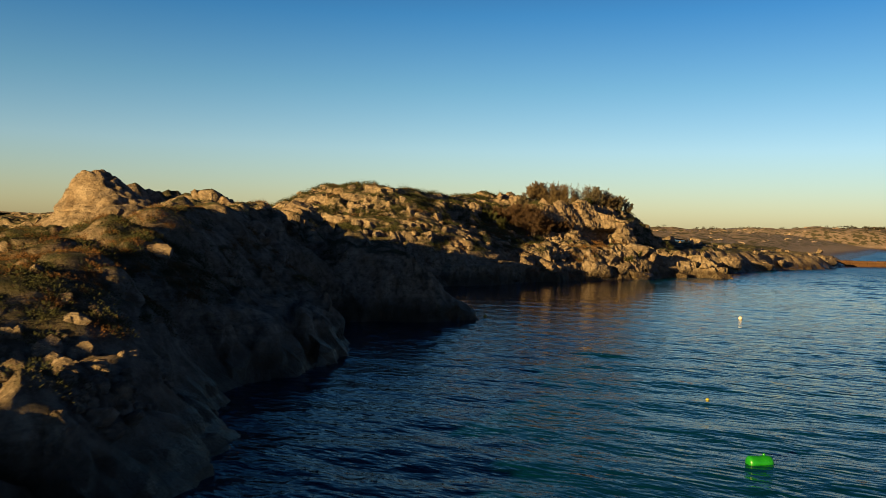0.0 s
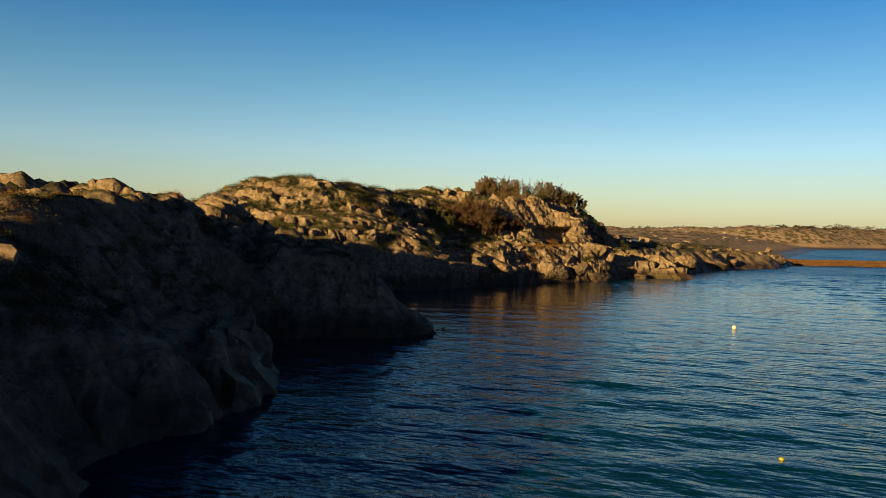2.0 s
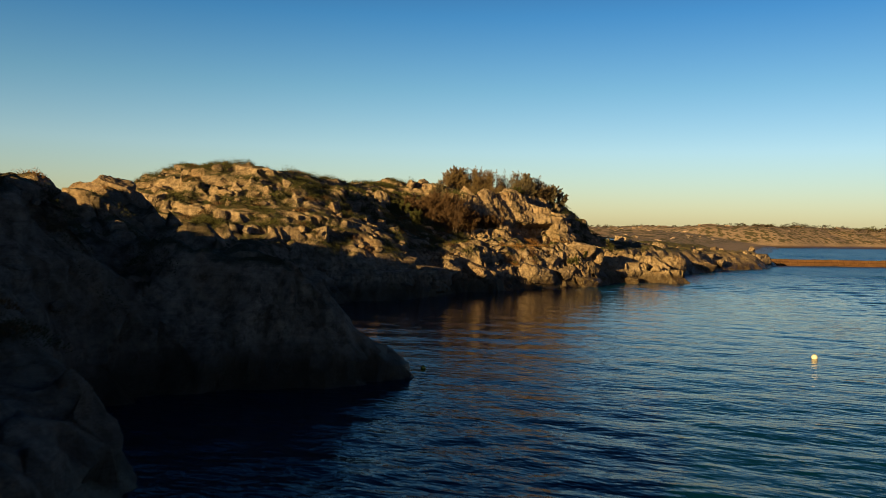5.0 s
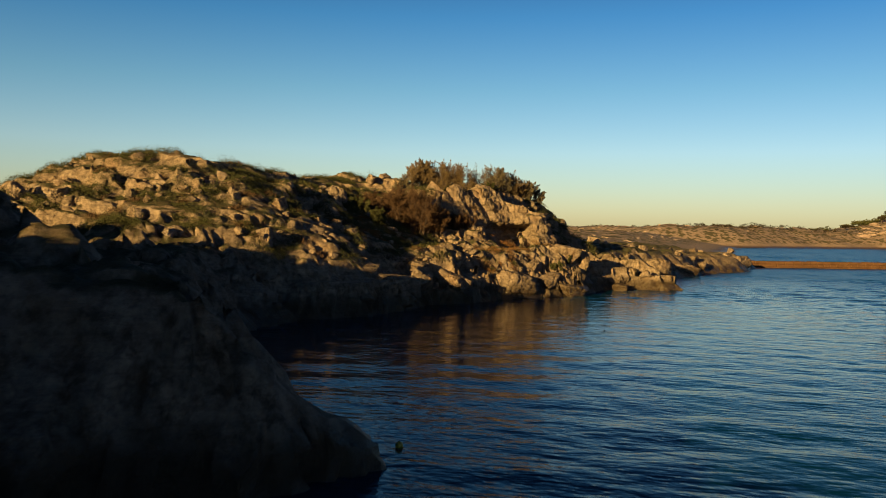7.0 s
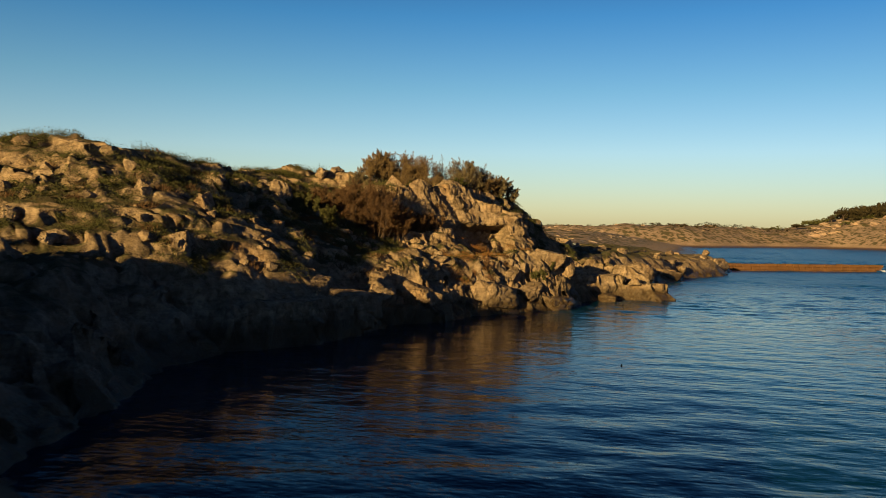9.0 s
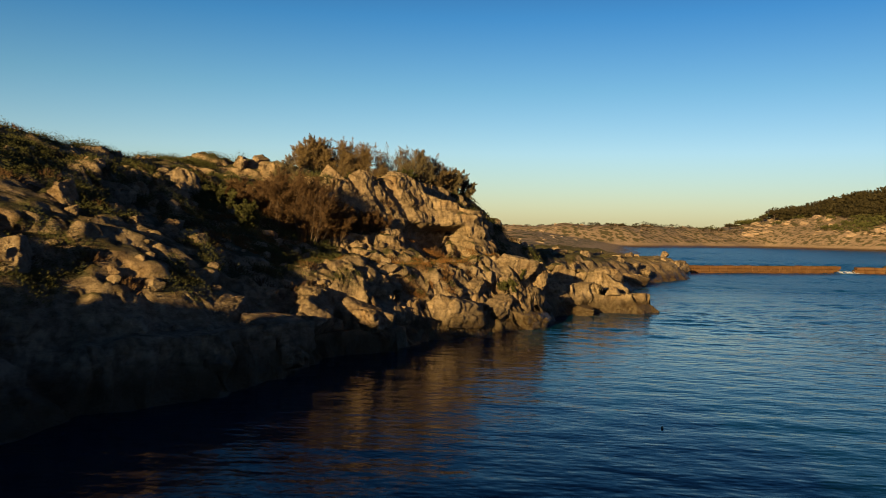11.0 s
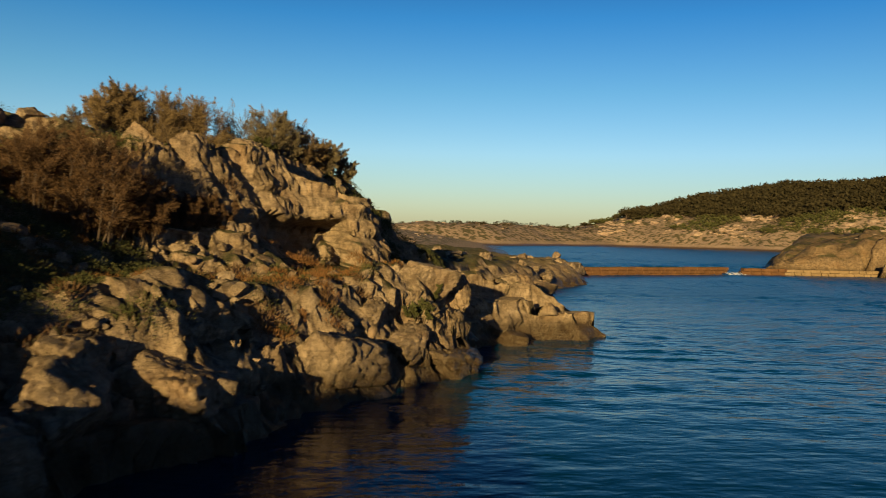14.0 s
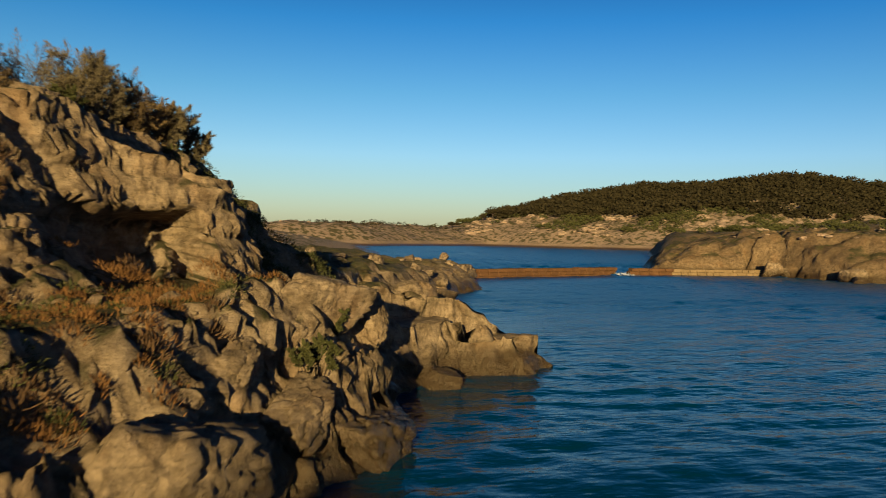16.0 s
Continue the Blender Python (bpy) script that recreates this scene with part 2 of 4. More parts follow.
def hash01(ix, iy, seed):
    n = (ix.astype(np.int64) * 374761393 + iy.astype(np.int64) * 668265263 + seed * 974634777) & 0xFFFFFFFF
    n = ((n ^ (n >> 13)) * 1274126177) & 0xFFFFFFFF
    n = ((n ^ (n >> 16)) * 2246822519) & 0xFFFFFFFF
    return ((n ^ (n >> 15)) & 0xFFFFFF) / float(0x1000000)


def soft_noise(x, y, seed):
    """Gradient noise, about -0.7 to 0.7."""
    ix, iy = np.floor(x), np.floor(y)
    fx, fy = x - ix, y - iy
    u, v = fx * fx * fx * (fx * (fx * 6 - 15) + 10), fy * fy * fy * (fy * (fy * 6 - 15) + 10)

    def corner(dx, dy):
        a = hash01(ix + dx, iy + dy, seed) * 2 * np.pi
        return np.cos(a) * (fx - dx) + np.sin(a) * (fy - dy)

    return (corner(0, 0) * (1 - u) + corner(1, 0) * u) * (1 - v) + (corner(0, 1) * (1 - u) + corner(1, 1) * u) * v


def fbm(x, y, seed, octaves=4, gain=0.5):
    total, amp = 0.0, 1.0
    for k in range(octaves):
        total = total + amp * soft_noise(x * 2.03**k, y * 2.03**k, seed + 17 * k)
        amp *= gain
    return total


def blocks(x, y, seed, tilt=0.9, crisp=14.0, swing=2.0):
    """Broken rock: rounded cells with a tilted top each. Gives the height and the nearness to a crack (0 in the crack)."""
    ix, iy = np.floor(x), np.floor(y)
    best, second = np.full(x.shape, 9.0), np.full(x.shape, 9.0)
    height, total = np.zeros(x.shape), np.full(x.shape, 1e-9)
    for dx in (-1, 0, 1):
        for dy in (-1, 0, 1):
            cx, cy = ix + dx, iy + dy
            px, py = cx + hash01(cx, cy, seed), cy + hash01(cx, cy, seed + 1)
            d = np.hypot(x - px, y - py)
            a = np.pi + (hash01(cx, cy, seed + 2) - 0.5) * swing * np.pi
            h = hash01(cx, cy, seed + 3) - 0.5 + tilt * (0.35 + hash01(cx, cy, seed + 4)) * 0.7 * (np.cos(a) * (x - px) + np.sin(a) * (y - py))
            w = np.exp(-crisp * d * d)
            height, total = height + w * h, total + w
            near = d < best
            second = np.where(near, best, np.minimum(second, d))
            best = np.where(near, d, best)
    return height / total, 1 - (1 - np.clip((second - best) / 0.3, 0, 1)) ** 2


def step01(v, a, b):
    u = np.clip((v - a) / (b - a), 0, 1)
    return u * u * (3 - 2 * u)


# ---- the lie of the land ----
COAST = [
    (-6, -20), (-5, 5), (-4.4, 14.5), (-4.7, 18), (-6.0, 20.5), (-6.4, 24), (-5.0, 27), (-3.8, 30.5), (-3.6, 33), (-4.3, 35.5),
    (-6.2, 38), (-6.6, 41), (-5.0, 43.2), (-1.5, 43.8), (1.0, 44.3), (2.3, 45.3),
    (2.0, 46.4), (-1.5, 49), (-3.5, 53), (-3.2, 58), (-2.2, 63), (-1.5, 69), (1.0, 72.6), (4.4, 74.4), (6.4, 76.8), (8.4, 80.2),
    (8.8, 81.2), (12.4, 82.6), (14.6, 85.2), (17.6, 86.8), (20.4, 88.4), (23.4, 90.2), (25.6, 93.4), (26.6, 94.8), (28.0, 95.9), (30.6, 96.6), (32.2, 96.0), (33.3, 95.7), (35.2, 96.5), (35.2, 97.6), (34, 99.5), (31, 103), (34, 107),
    (40, 111), (46, 117), (51.5, 122.5), (52, 125), (58, 129), (64, 133), (69.5, 140.5), (74, 146), (78, 153), (90, 178),
    (125, 240), (215, 385), (215, 1500), (-900, 1500), (-900, -20),
]
# Crests: x, y, z at both ends, half the width of the level top, the slope beside it.
HEADLAND = [
    # crest out of view, added to keep the sun off the near shelf
    (-20, 2, 4.0, -16, 9.2, 3.8, 1.0, 0.5),
    (-9.5, 4, 2.0, -7.6, 18, 2.0, 1.0, 0.9),
    (-17, 11, 2.6, -10.5, 23, 4.2, 1.3, 0.7),
    (-13, 16.5, 3.4, -9.6, 20.0, 3.6, 0.6, 0.5),
    (-11.2, 24.5, 4.1, -11.8, 31, 5.5, 1.0, 0.85),
    (-11.8, 31, 5.5, -9.4, 43, 5.6, 1.0, 0.85),
    (-15, 32, 4.6, -14.7, 44, 5.7, 2.2, 0.35),
    (-14.7, 44, 5.8, -12.6, 50, 6.6, 0.8, 0.42),
    (-14.2, 48.5, 6.4, -17.3, 55.5, 7.4, 0.7, 0.6),
    (-8.6, 53.8, 5.6, -5.6, 50.0, 4.4, 0.5, 0.8),
    (-5.6, 50.0, 4.4, -2.2, 44.9, 3.6, 0.5, 1.0),
    (-12.6, 50, 6.4, -9.3, 55, 6.1, 0.6, 0.7),
    # mound hidden behind the crag, added to cast shade on the hill
    (-24, 57, 7.0, -22, 60, 7.2, 2.2, 0.9),
    (-8.8, 47, 5.1, -2.4, 44.9, 3.6, 0.4, 0.85),
    (-2.4, 44.9, 3.5, -5.4, 50, 3.5, 0.7, 1.1),
    (-1.4, 44.8, 2.7, 1.7, 45.6, 0.6, 0.3, 0.9),
]
HILL = [
    (-40, 84, 4.5, -22, 84, 6.2, 2.0, 0.4),
    (-22, 84, 6.2, -15, 85.2, 7.8, 1.0, 0.45),
    (-15, 85.2, 7.5, -12, 86.0, 9.1, 0.6, 0.45),
    (-12, 86.0, 9.7, -7.0, 84.0, 9.6, 0.8, 0.46),
    (-7.0, 84.0, 9.3, -4.5, 89.0, 9.5, 0.8, 0.5),
    (-4.5, 89.0, 9.3, 0.5, 96.0, 9.1, 0.8, 0.5),
    (0.5, 96.0, 9.0, 4.7, 104.0, 10.0, 0.6, 0.5),
    (4.7, 104.0, 10.0, 11.0, 102.5, 9.3, 0.8, 0.6),
    (3.0, 92.5, 7.4, 4.0, 98.0, 8.2, 0.6, 1.2),
    (4.2, 103.6, 10.1, 5.2, 104.2, 10.4, 0.15, 0.9),
    (-3.6, 78.8, 5.4, -0.6, 81.2, 5.3, 0.6, 1.5),
    (11.8, 97.8, 8.4, 17.6, 101.0, 8.9, 1.6, 2.8),
    (17.6, 101.0, 8.6, 22.2, 100.6, 7.0, 1.2, 2.4),
    (18.4, 101.6, 9.1, 24.9, 107.3, 7.8, 0.6, 1.5),
    (24.9, 107.3, 7.8, 27.2, 107.6, 6.5, 0.5, 1.3),
    (27.2, 107.6, 6.5, 29.2, 108.0, 4.6, 0.5, 1.3),
    (22.4, 100.6, 6.5, 21.0, 95.8, 3.9, 0.25, 1.9),
    (-30, 72, 5.0, -8, 70, 4.0, 3.0, 0.3),
    (-66, 92, 5.4, -30, 100, 5.4, 8.0, 0.2),
    (-66, 122, 5.0, 10, 134, 4.6, 22.0, 0.1),
    (-6, 68, 3.0, 3.0, 76.5, 2.8, 1.4, 0.5),
    (3.0, 77.5, 3.4, 10.0, 87.0, 3.6, 2.4, 0.55),
    (10.0, 87.0, 3.6, 20.0, 92.5, 3.5, 2.6, 0.6),
    (20.0, 91.5, 3.6, 23.2, 93.0, 3.7, 0.8, 1.0),
    (22.0, 93.0, 3.4, 25.2, 99.5, 2.8, 0.9, 1.3),
    (27.3, 96.6, 1.95, 32.4, 98.0, 1.95, 1.0, 2.8),
    (32.6, 97.8, 1.45, 35.0, 97.6, 1.1, 0.7, 2.2),
    (34, 107, 1.6, 45, 118.5, 1.9, 1.0, 0.9),
    (45, 118.5, 1.9, 49.6, 121.9, 1.3, 0.8, 0.9),
    (28, 118, 3.0, 60, 144, 2.5, 7.0, 0.25),
    (60, 144, 2.6, 69, 142.5, 1.8, 1.6, 0.5),
    (10, 130, 4.2, 72, 185, 3.2, 14.0, 0.2),
]
# Ledges with a level top and an upright edge: corners, height of the top.
TERRACES = [
    ([(0.5, 73.0), (4.4, 74.7), (6.3, 77.0), (8.2, 80.1), (7.2, 82.0), (3.0, 79.5), (-1.0, 75.5)], 1.9),
    ([(7.8, 80.9), (12.3, 82.6), (13.6, 84.2), (12.0, 86.0), (8.0, 83.5)], 0.95),
    ([(26.6, 97.6), (28.6, 96.6), (30.9, 97.1), (32.2, 96.6), (32.7, 97.4), (31.0, 99.6), (27.0, 100.5)], 1.95),
    ([(31.0, 97.1), (33.2, 96.1), (34.9, 96.6), (34.6, 97.8), (31.5, 99.0)], 1.25),
]
RIGHT_COAST = [
    (114.5, 150.5), (117.5, 147.5), (124, 143), (128.5, 140.5), (130, 138.5), (126, 131), (122.5, 125), (125, 120), (122, 109), (128, 92),
    (140, 70), (400, -100), (800, 100), (800, 500), (400, 345), (300, 290), (190, 205), (140, 170),
]
RIGHT_LAND = [
    (117.5, 152, 2.2, 126, 148.5, 4.3, 1.5, 1.2),
    (126, 148.5, 4.3, 134, 143.0, 6.6, 2.0, 1.0),
    (134, 143, 6.9, 137, 126, 7.4, 2.6, 1.0),
    (137, 126, 7.4, 138, 95, 7.6, 4.0, 1.0),
    (152, 142, 7.4, 172, 105, 9.0, 12.0, 0.22),
    (200, 205, 7.0, 340, 120, 20.0, 30.0, 0.1),
]


WOODED = [
    (400, 530, 7, 425, 510, 10, 12, 0.2), (425, 510, 10, 452, 480, 22, 14, 0.22), (452, 480, 22, 492, 433, 33, 18, 0.24),
    (492, 433, 33, 541, 353, 40, 22, 0.26), (541, 353, 40, 600, 220, 42, 24, 0.26),
]


def inside_distance(x, y, ring):
    """How far a place lies inside a ring of corners; negative outside."""
    best, inside = np.full(x.shape, 1e9), np.zeros(x.shape, bool)
    for (x1, y1), (x2, y2) in zip(ring, ring[1:] + ring[:1]):
        ex, ey = x2 - x1, y2 - y1
        s = np.clip(((x - x1) * ex + (y - y1) * ey) / (ex * ex + ey * ey), 0, 1)
        best = np.minimum(best, np.hypot(x - x1 - s * ex, y - y1 - s * ey))
        if y1 != y2:
            inside ^= ((y1 > y) != (y2 > y)) & (x < ex * (y - y1) / ey + x1)
    return np.where(inside, best, -best)


def crests(x, y, rows, blend=5.0):
    total = np.zeros(x.shape)
    for x1, y1, z1, x2, y2, z2, level, slope in rows:
        ex, ey = x2 - x1, y2 - y1
        s = np.clip(((x - x1) * ex + (y - y1) * ey) / (ex * ex + ey * ey), 0, 1)
        d = np.hypot(x - x1 - s * ex, y - y1 - s * ey)
        z = z1 + s * (z2 - z1) - slope * np.maximum(0, np.sqrt(d * d + 0.04) - level)
        total = total + np.exp(np.clip(blend * z, -30, 80))
    return np.log(total + 1e-12) / blend


def soft_min(a, b, k=2.5):
    m = np.minimum(a, b)
    return m - np.log(np.exp(-k * (a - m)) + np.exp(-k * (b - m))) / k


def broken(x, y, z):
    """The relief of the broken limestone, in metres: long blocks that run up from the water, split by clefts."""
    wx, wy = x + 0.7 * fbm(x * 0.4, y * 0.4, 5, 3), y + 0.7 * fbm(x * 0.4, y * 0.4, 9, 3)
    u, v = 0.59 * wx + 0.81 * wy, 0.81 * wx - 0.59 * wy
    a, ca = blocks(u / 3.8, v / 2.3, 21, 1.5, 70.0, 0.7)
    b, cb = blocks(u / 1.7 + 0.2 * z, v / 0.95, 41, 1.5, 50.0, 0.9)
    c, cc = blocks(u / 0.6, v / 0.4 + 0.4 * z, 61, 1.0, 20.0, 1.2)
    flutes = fbm(u * 0.7, v * 2.6 + 0.5 * z, 77, 3)
    return 1.1 * a + 0.3 * b + 0.12 * c - 0.6 * (1 - ca) - 0.2 * (1 - cb) - 0.06 * (1 - cc) + 0.2 * flutes


def strata(x, y, z, thick=0.95):
    """Beds of rock: the slope drawn into ledges with steep, uneven edges."""
    dip = 0.10 * x - 0.06 * y + 0.55 * fbm(x * 0.22, y * 0.22, 141, 3) + 0.16 * fbm(x * 0.9, y * 0.9, 143, 3)
    s = (z + dip) / thick
    k = np.floor(s)
    f = s - k
    edge = 0.5 + 0.3 * hash01(k, k * 0, 147)
    return thick * (k + 0.32 * f + 0.68 * step01(f, edge - 0.18, edge + 0.18)) - dip


def tilted_beds(x, y, way, thick, long, seed, front=0.2, wander=0.9):
    """Beds that rise steeply on one side and dip gently on the other, split across into blocks of uneven height. Gives the height
    (0 to about 1), the place across the bed (0 at its foot) and along it."""
    wx, wy = x + wander * fbm(x * 0.28, y * 0.28, seed, 3), y + wander * fbm(x * 0.28, y * 0.28, seed + 2, 3)
    c, a = way[0] * wx + way[1] * wy, way[1] * wx - way[0] * wy
    s = c / thick + 0.45 * soft_noise(a * 0.5 / thick, c * 0.1, seed + 4)
    k = np.floor(s)
    f = s - k
    g = (a + long * hash01(k, k * 0, seed + 6) + 0.5 * thick * f) / long + 0.5 * soft_noise(a / long, k * 1.7, seed + 8)
    j = np.floor(g)
    u = g - j
    size = hash01(j, k, seed + 10)
    tip = (hash01(j, k, seed + 12) - 0.5) * (u - 0.5)
    foot = np.clip(f / front, 0, 1)
    rise = np.where(f < front, np.where(front > 0.5, foot, np.sqrt(foot)), 1 - np.clip((f - front) / (1 - front), 0, 1) ** (0.6 if front > 0.5 else 1.3))
    cleft = (1 - np.clip(np.minimum(u, 1 - u) * long / 0.16, 0, 1)) ** 2
    return (0.35 + 0.85 * size + 0.5 * tip) * rise - 0.4 * cleft * (0.4 + size), f, a


def shore_beds(x, y):
    """The shore ledge: long slabs along the water whose fluted faces climb from the sea and drop into dark clefts behind."""
    h, f, a = tilted_beds(x, y, (-0.50, 0.87), 2.2, 4.0, 161, 0.74, 0.4)
    h2, f2, a2 = tilted_beds(x, y, (-0.62, 0.78), 0.8, 1.7, 241, 0.7, 0.3)
    c = 0.84 * y - 0.54 * x
    groove = np.clip(1 - np.abs(soft_noise(a * 0.95 + 0.55 * c, c * 0.3, 177)) / 0.13, 0, 1) + 0.6 * np.clip(1 - np.abs(soft_noise(a * 1.9 + 0.9 * c, c * 0.5, 179)) / 0.16, 0, 1)
    chip, _ = blocks(a / 0.8 + 0.3 * c, c / 0.6, 185, 1.2, 60.0)
    return 1.05 * h + 0.34 * h2 - 0.4 - 0.22 * groove + 0.14 * chip


def hill_crags(x, y):
    """Low scarps that face the evening sun, each falling away behind into scrub."""
    h, f, a = tilted_beds(x, y, (0.62, 0.78), 2.3, 2.7, 191, 0.16, 1.3)
    h2, f2, a2 = tilted_beds(x, y, (0.8, 0.6), 0.95, 1.1, 211, 0.2, 0.6)
    groove = np.abs(soft_noise(a * 1.9, f * 2.0, 231))
    return 0.85 * h + 0.42 * h2 + 0.3 * (np.minimum(groove, 0.4) - 0.2) * (1 - f) - 0.5


def growth_cover(x, y):
    """Where soil and low growth smooth the rock (0 to 1)."""
    plateau = np.exp(-(((x + 11) / 4.0) ** 2 + ((y - 26) / 7.0) ** 2)) + np.exp(-(((x + 11.5) / 3.0) ** 2 + ((y - 17) / 3.5) ** 2))
    bench = np.exp(-(((x - 12) * 0.48 - (y - 89.3) * 0.88) / 1.9) ** 2) * step01(x, 1, 6) * (1 - step01(x, 21, 24))
    gully = np.exp(-(((x - 6.5) / 3.0) ** 2 + ((y - 91) / 4.5) ** 2))
    return np.clip(plateau + bench + gully + 0.55 * step01(fbm(x * 0.16, y * 0.16, 33, 3), 0.05, 0.35), 0, 1)


def near_height(x, y):
    d = inside_distance(x, y, COAST) + 0.5 * fbm(x * 0.45, y * 0.45, 3, 3)
    z = crests(x, y, HEADLAND + HILL)
    steep = 1.3 + 1.3 * (1 - step01(y, 50, 58)) * step01(y, 24, 28) + 1.0 * np.exp(-((x - 30) ** 2 + (y - 97) ** 2) / 30)
    cap = np.where(d > 0, 0.15 + steep * d, 0.15 + 1.2 * d)
    z = soft_min(z, cap)
    rough = (1 - 0.8 * growth_cover(x, y)) * (0.75 - 0.05 * step01(y, 60, 70) - 0.3 * step01(0.48 * x - 0.88 * y, -76, -72) * step01(y, 72, 76)) * (1 - 0.55 * step01(y, 108, 118))
    rough = rough * (1 - 0.92 * np.exp(-(((x - 30.8) / 4.2) ** 4 + ((y - 97.5) / 2.4) ** 4)))
    rough = rough * (0.35 + 0.65 * step01(d, -0.5, 1.2)) * (1 - 0.5 * np.exp(-(((x - 25) / 4.0) ** 2 + ((y - 106) / 2.5) ** 2)))
    rough = rough * (1 - 0.6 * np.exp(-(((x - 17) / 6.5) ** 4 + ((y - 98.3) / 3.0) ** 4)))
    tip = np.exp(-(((x + 4) / 4.5) ** 2 + ((y - 47) / 5.5) ** 2))
    rough = rough * (1 - 0.45 * tip)
    big, cleft = blocks((x + 0.4 * y) / 6.5, (y - 0.3 * x) / 4.5, 131, 1.0, 40.0)
    z = z + (1 - step01(y, 54, 64)) * step01(y, 19, 25) * (1 - 0.6 * tip) * step01(d, 0.0, 2.5) * (0.8 * big - 0.6 * (1 - cleft))
    ledge = step01(0.84 * y - 0.54 * x, 59.0, 60.5) * (1 - step01(0.84 * y - 0.54 * x, 65.5, 67.5)) * step01(x, 5, 8) * (1 - step01(x, 25, 27.5))
    crag_part = step01(y, 70, 75) * (1 - step01(x - 0.35 * y, -26, -22)) * (1 - ledge) * step01(d, 1.0, 3.0) * step01(0.84 * y - 0.54 * x, 67.5, 70.5)
    z = z + rough * broken(x, y, z) * (1 - 0.75 * ledge - 0.55 * crag_part) + crag_part * (1 - 0.7 * growth_cover(x, y)) * (1 - 0.75 * step01(z, 7.6, 8.8)) * hill_crags(x, y) + ledge * (1 - 0.6 * growth_cover(x, y)) * step01(d, -0.3, 0.6) * shore_beds(x, y)
    for ring, top in TERRACES:
        inner = inside_distance(x, y, ring) + 0.25 * fbm(x * 0.8, y * 0.8, 181, 3)
        flat = top + 0.12 * fbm(x * 0.7, y * 0.7, 183, 3)
        if ring[0][0] > 20:
            z = np.where(inner > 0, np.minimum(z, flat), z)
        z = np.maximum(z, flat - 5.0 * np.maximum(0, -inner))
    bed = (0.25 + 0.75 * np.clip(rough, 0, 1)) * step01(y, 55, 66) * (1 - 0.8 * ledge) * step01(z, -0.2, 0.6) * (0.45 + 0.5 * step01(fbm(x * 0.12, y * 0.12, 149, 2), -0.25, 0.2))
    z = z + bed * (strata(x, y, z) - z)
    return np.maximum(z + 0.05 * fbm(x * 2, y * 2, 88, 3), -2.5)


def far_height(x, y):
    d = inside_distance(x, y, COAST) + 3 * fbm(x * 0.03, y * 0.03, 13, 3)
    plain = 5.2 + 4.5 * step01(y, 300, 520) + 2.2 * fbm(x * 0.012, y * 0.012, 15, 5) + 0.9 * fbm(x * 0.08, y * 0.08, 19, 4)
    ridge, _ = blocks((x - 0.9 * y) / 16.0, (x + 0.9 * y) / 7.0, 171, 1.2, 20.0)
    plain = plain + 1.3 * ridge
    z = np.where(d > 0, soft_min(plain, 0.2 + 0.16 * d), 0.2 + 0.3 * d)
    # the lagoon's far shore and the wooded hill
    shore = inside_distance(x, y, [(170, 400), (232, 398), (290, 428), (345, 440), (352, 395), (357, 350), (372, 320), (440, 250), (900, 100), (900, 1500), (170, 1500)])
    shore = shore + 6 * fbm(x * 0.02, y * 0.02, 23, 4)
    low = 10.5 + 1.3 * ridge + 2.0 * fbm(x * 0.012, y * 0.012, 27, 4) + 1.2 * fbm(x * 0.07, y * 0.07, 29, 4)
    wooded = np.maximum(crests(x, y, WOODED, 0.3) - 6.0, 0)
    z2 = np.where(shore > 0, soft_min(low + wooded + 1.5 * fbm(x * 0.04, y * 0.04, 31, 4), 0.3 + 0.42 * shore), 0.3 + 0.3 * shore)
    return np.maximum(np.maximum(z, z2), -3.0)


def right_height(x, y):
    d = inside_distance(x, y, RIGHT_COAST) + 0.8 * fbm(x * 0.25, y * 0.25, 51, 4)
    z = crests(x, y, RIGHT_LAND, 3.0) + 0.8 * fbm(x * 0.12, y * 0.12, 53, 4)
    big, cleft = blocks((x + 0.5 * y) / 9.0, (y - 0.4 * x) / 6.0, 151, 1.2, 40.0)
    z = soft_min(z - 0.3, np.where(d > 0, 0.2 + 1.9 * d + 0.9 * fbm(x * 0.22, y * 0.22, 57, 4), 0.2 + d), 0.8)
    # one deep dark cleft and a sea-cut hollow beside it
    gash = 4.0 * np.exp(-(((x - 128.0) * 0.8 - (y - 141.5) * 0.6) / 0.55) ** 2) * step01(y, 138, 140) * (1 - step01(y, 143, 145))
    gash = gash + 3.0 * np.exp(-(((x - 124.5) / 1.6) ** 2 + ((y - 127.5) / 1.5) ** 2))
    return np.maximum(z + step01(d, 0, 3) * (1.0 * big - 0.5 * (1 - cleft)) + 0.3 * broken(x * 0.6, y * 0.6, z) - gash, -2.5)


def lines(*runs):
    """Grid lines: runs of (from, to, step)."""
    return np.unique(np.concatenate([np.linspace(a, b, max(2, round((b - a) / s) + 1)) for a, b, s in runs]).round(4))


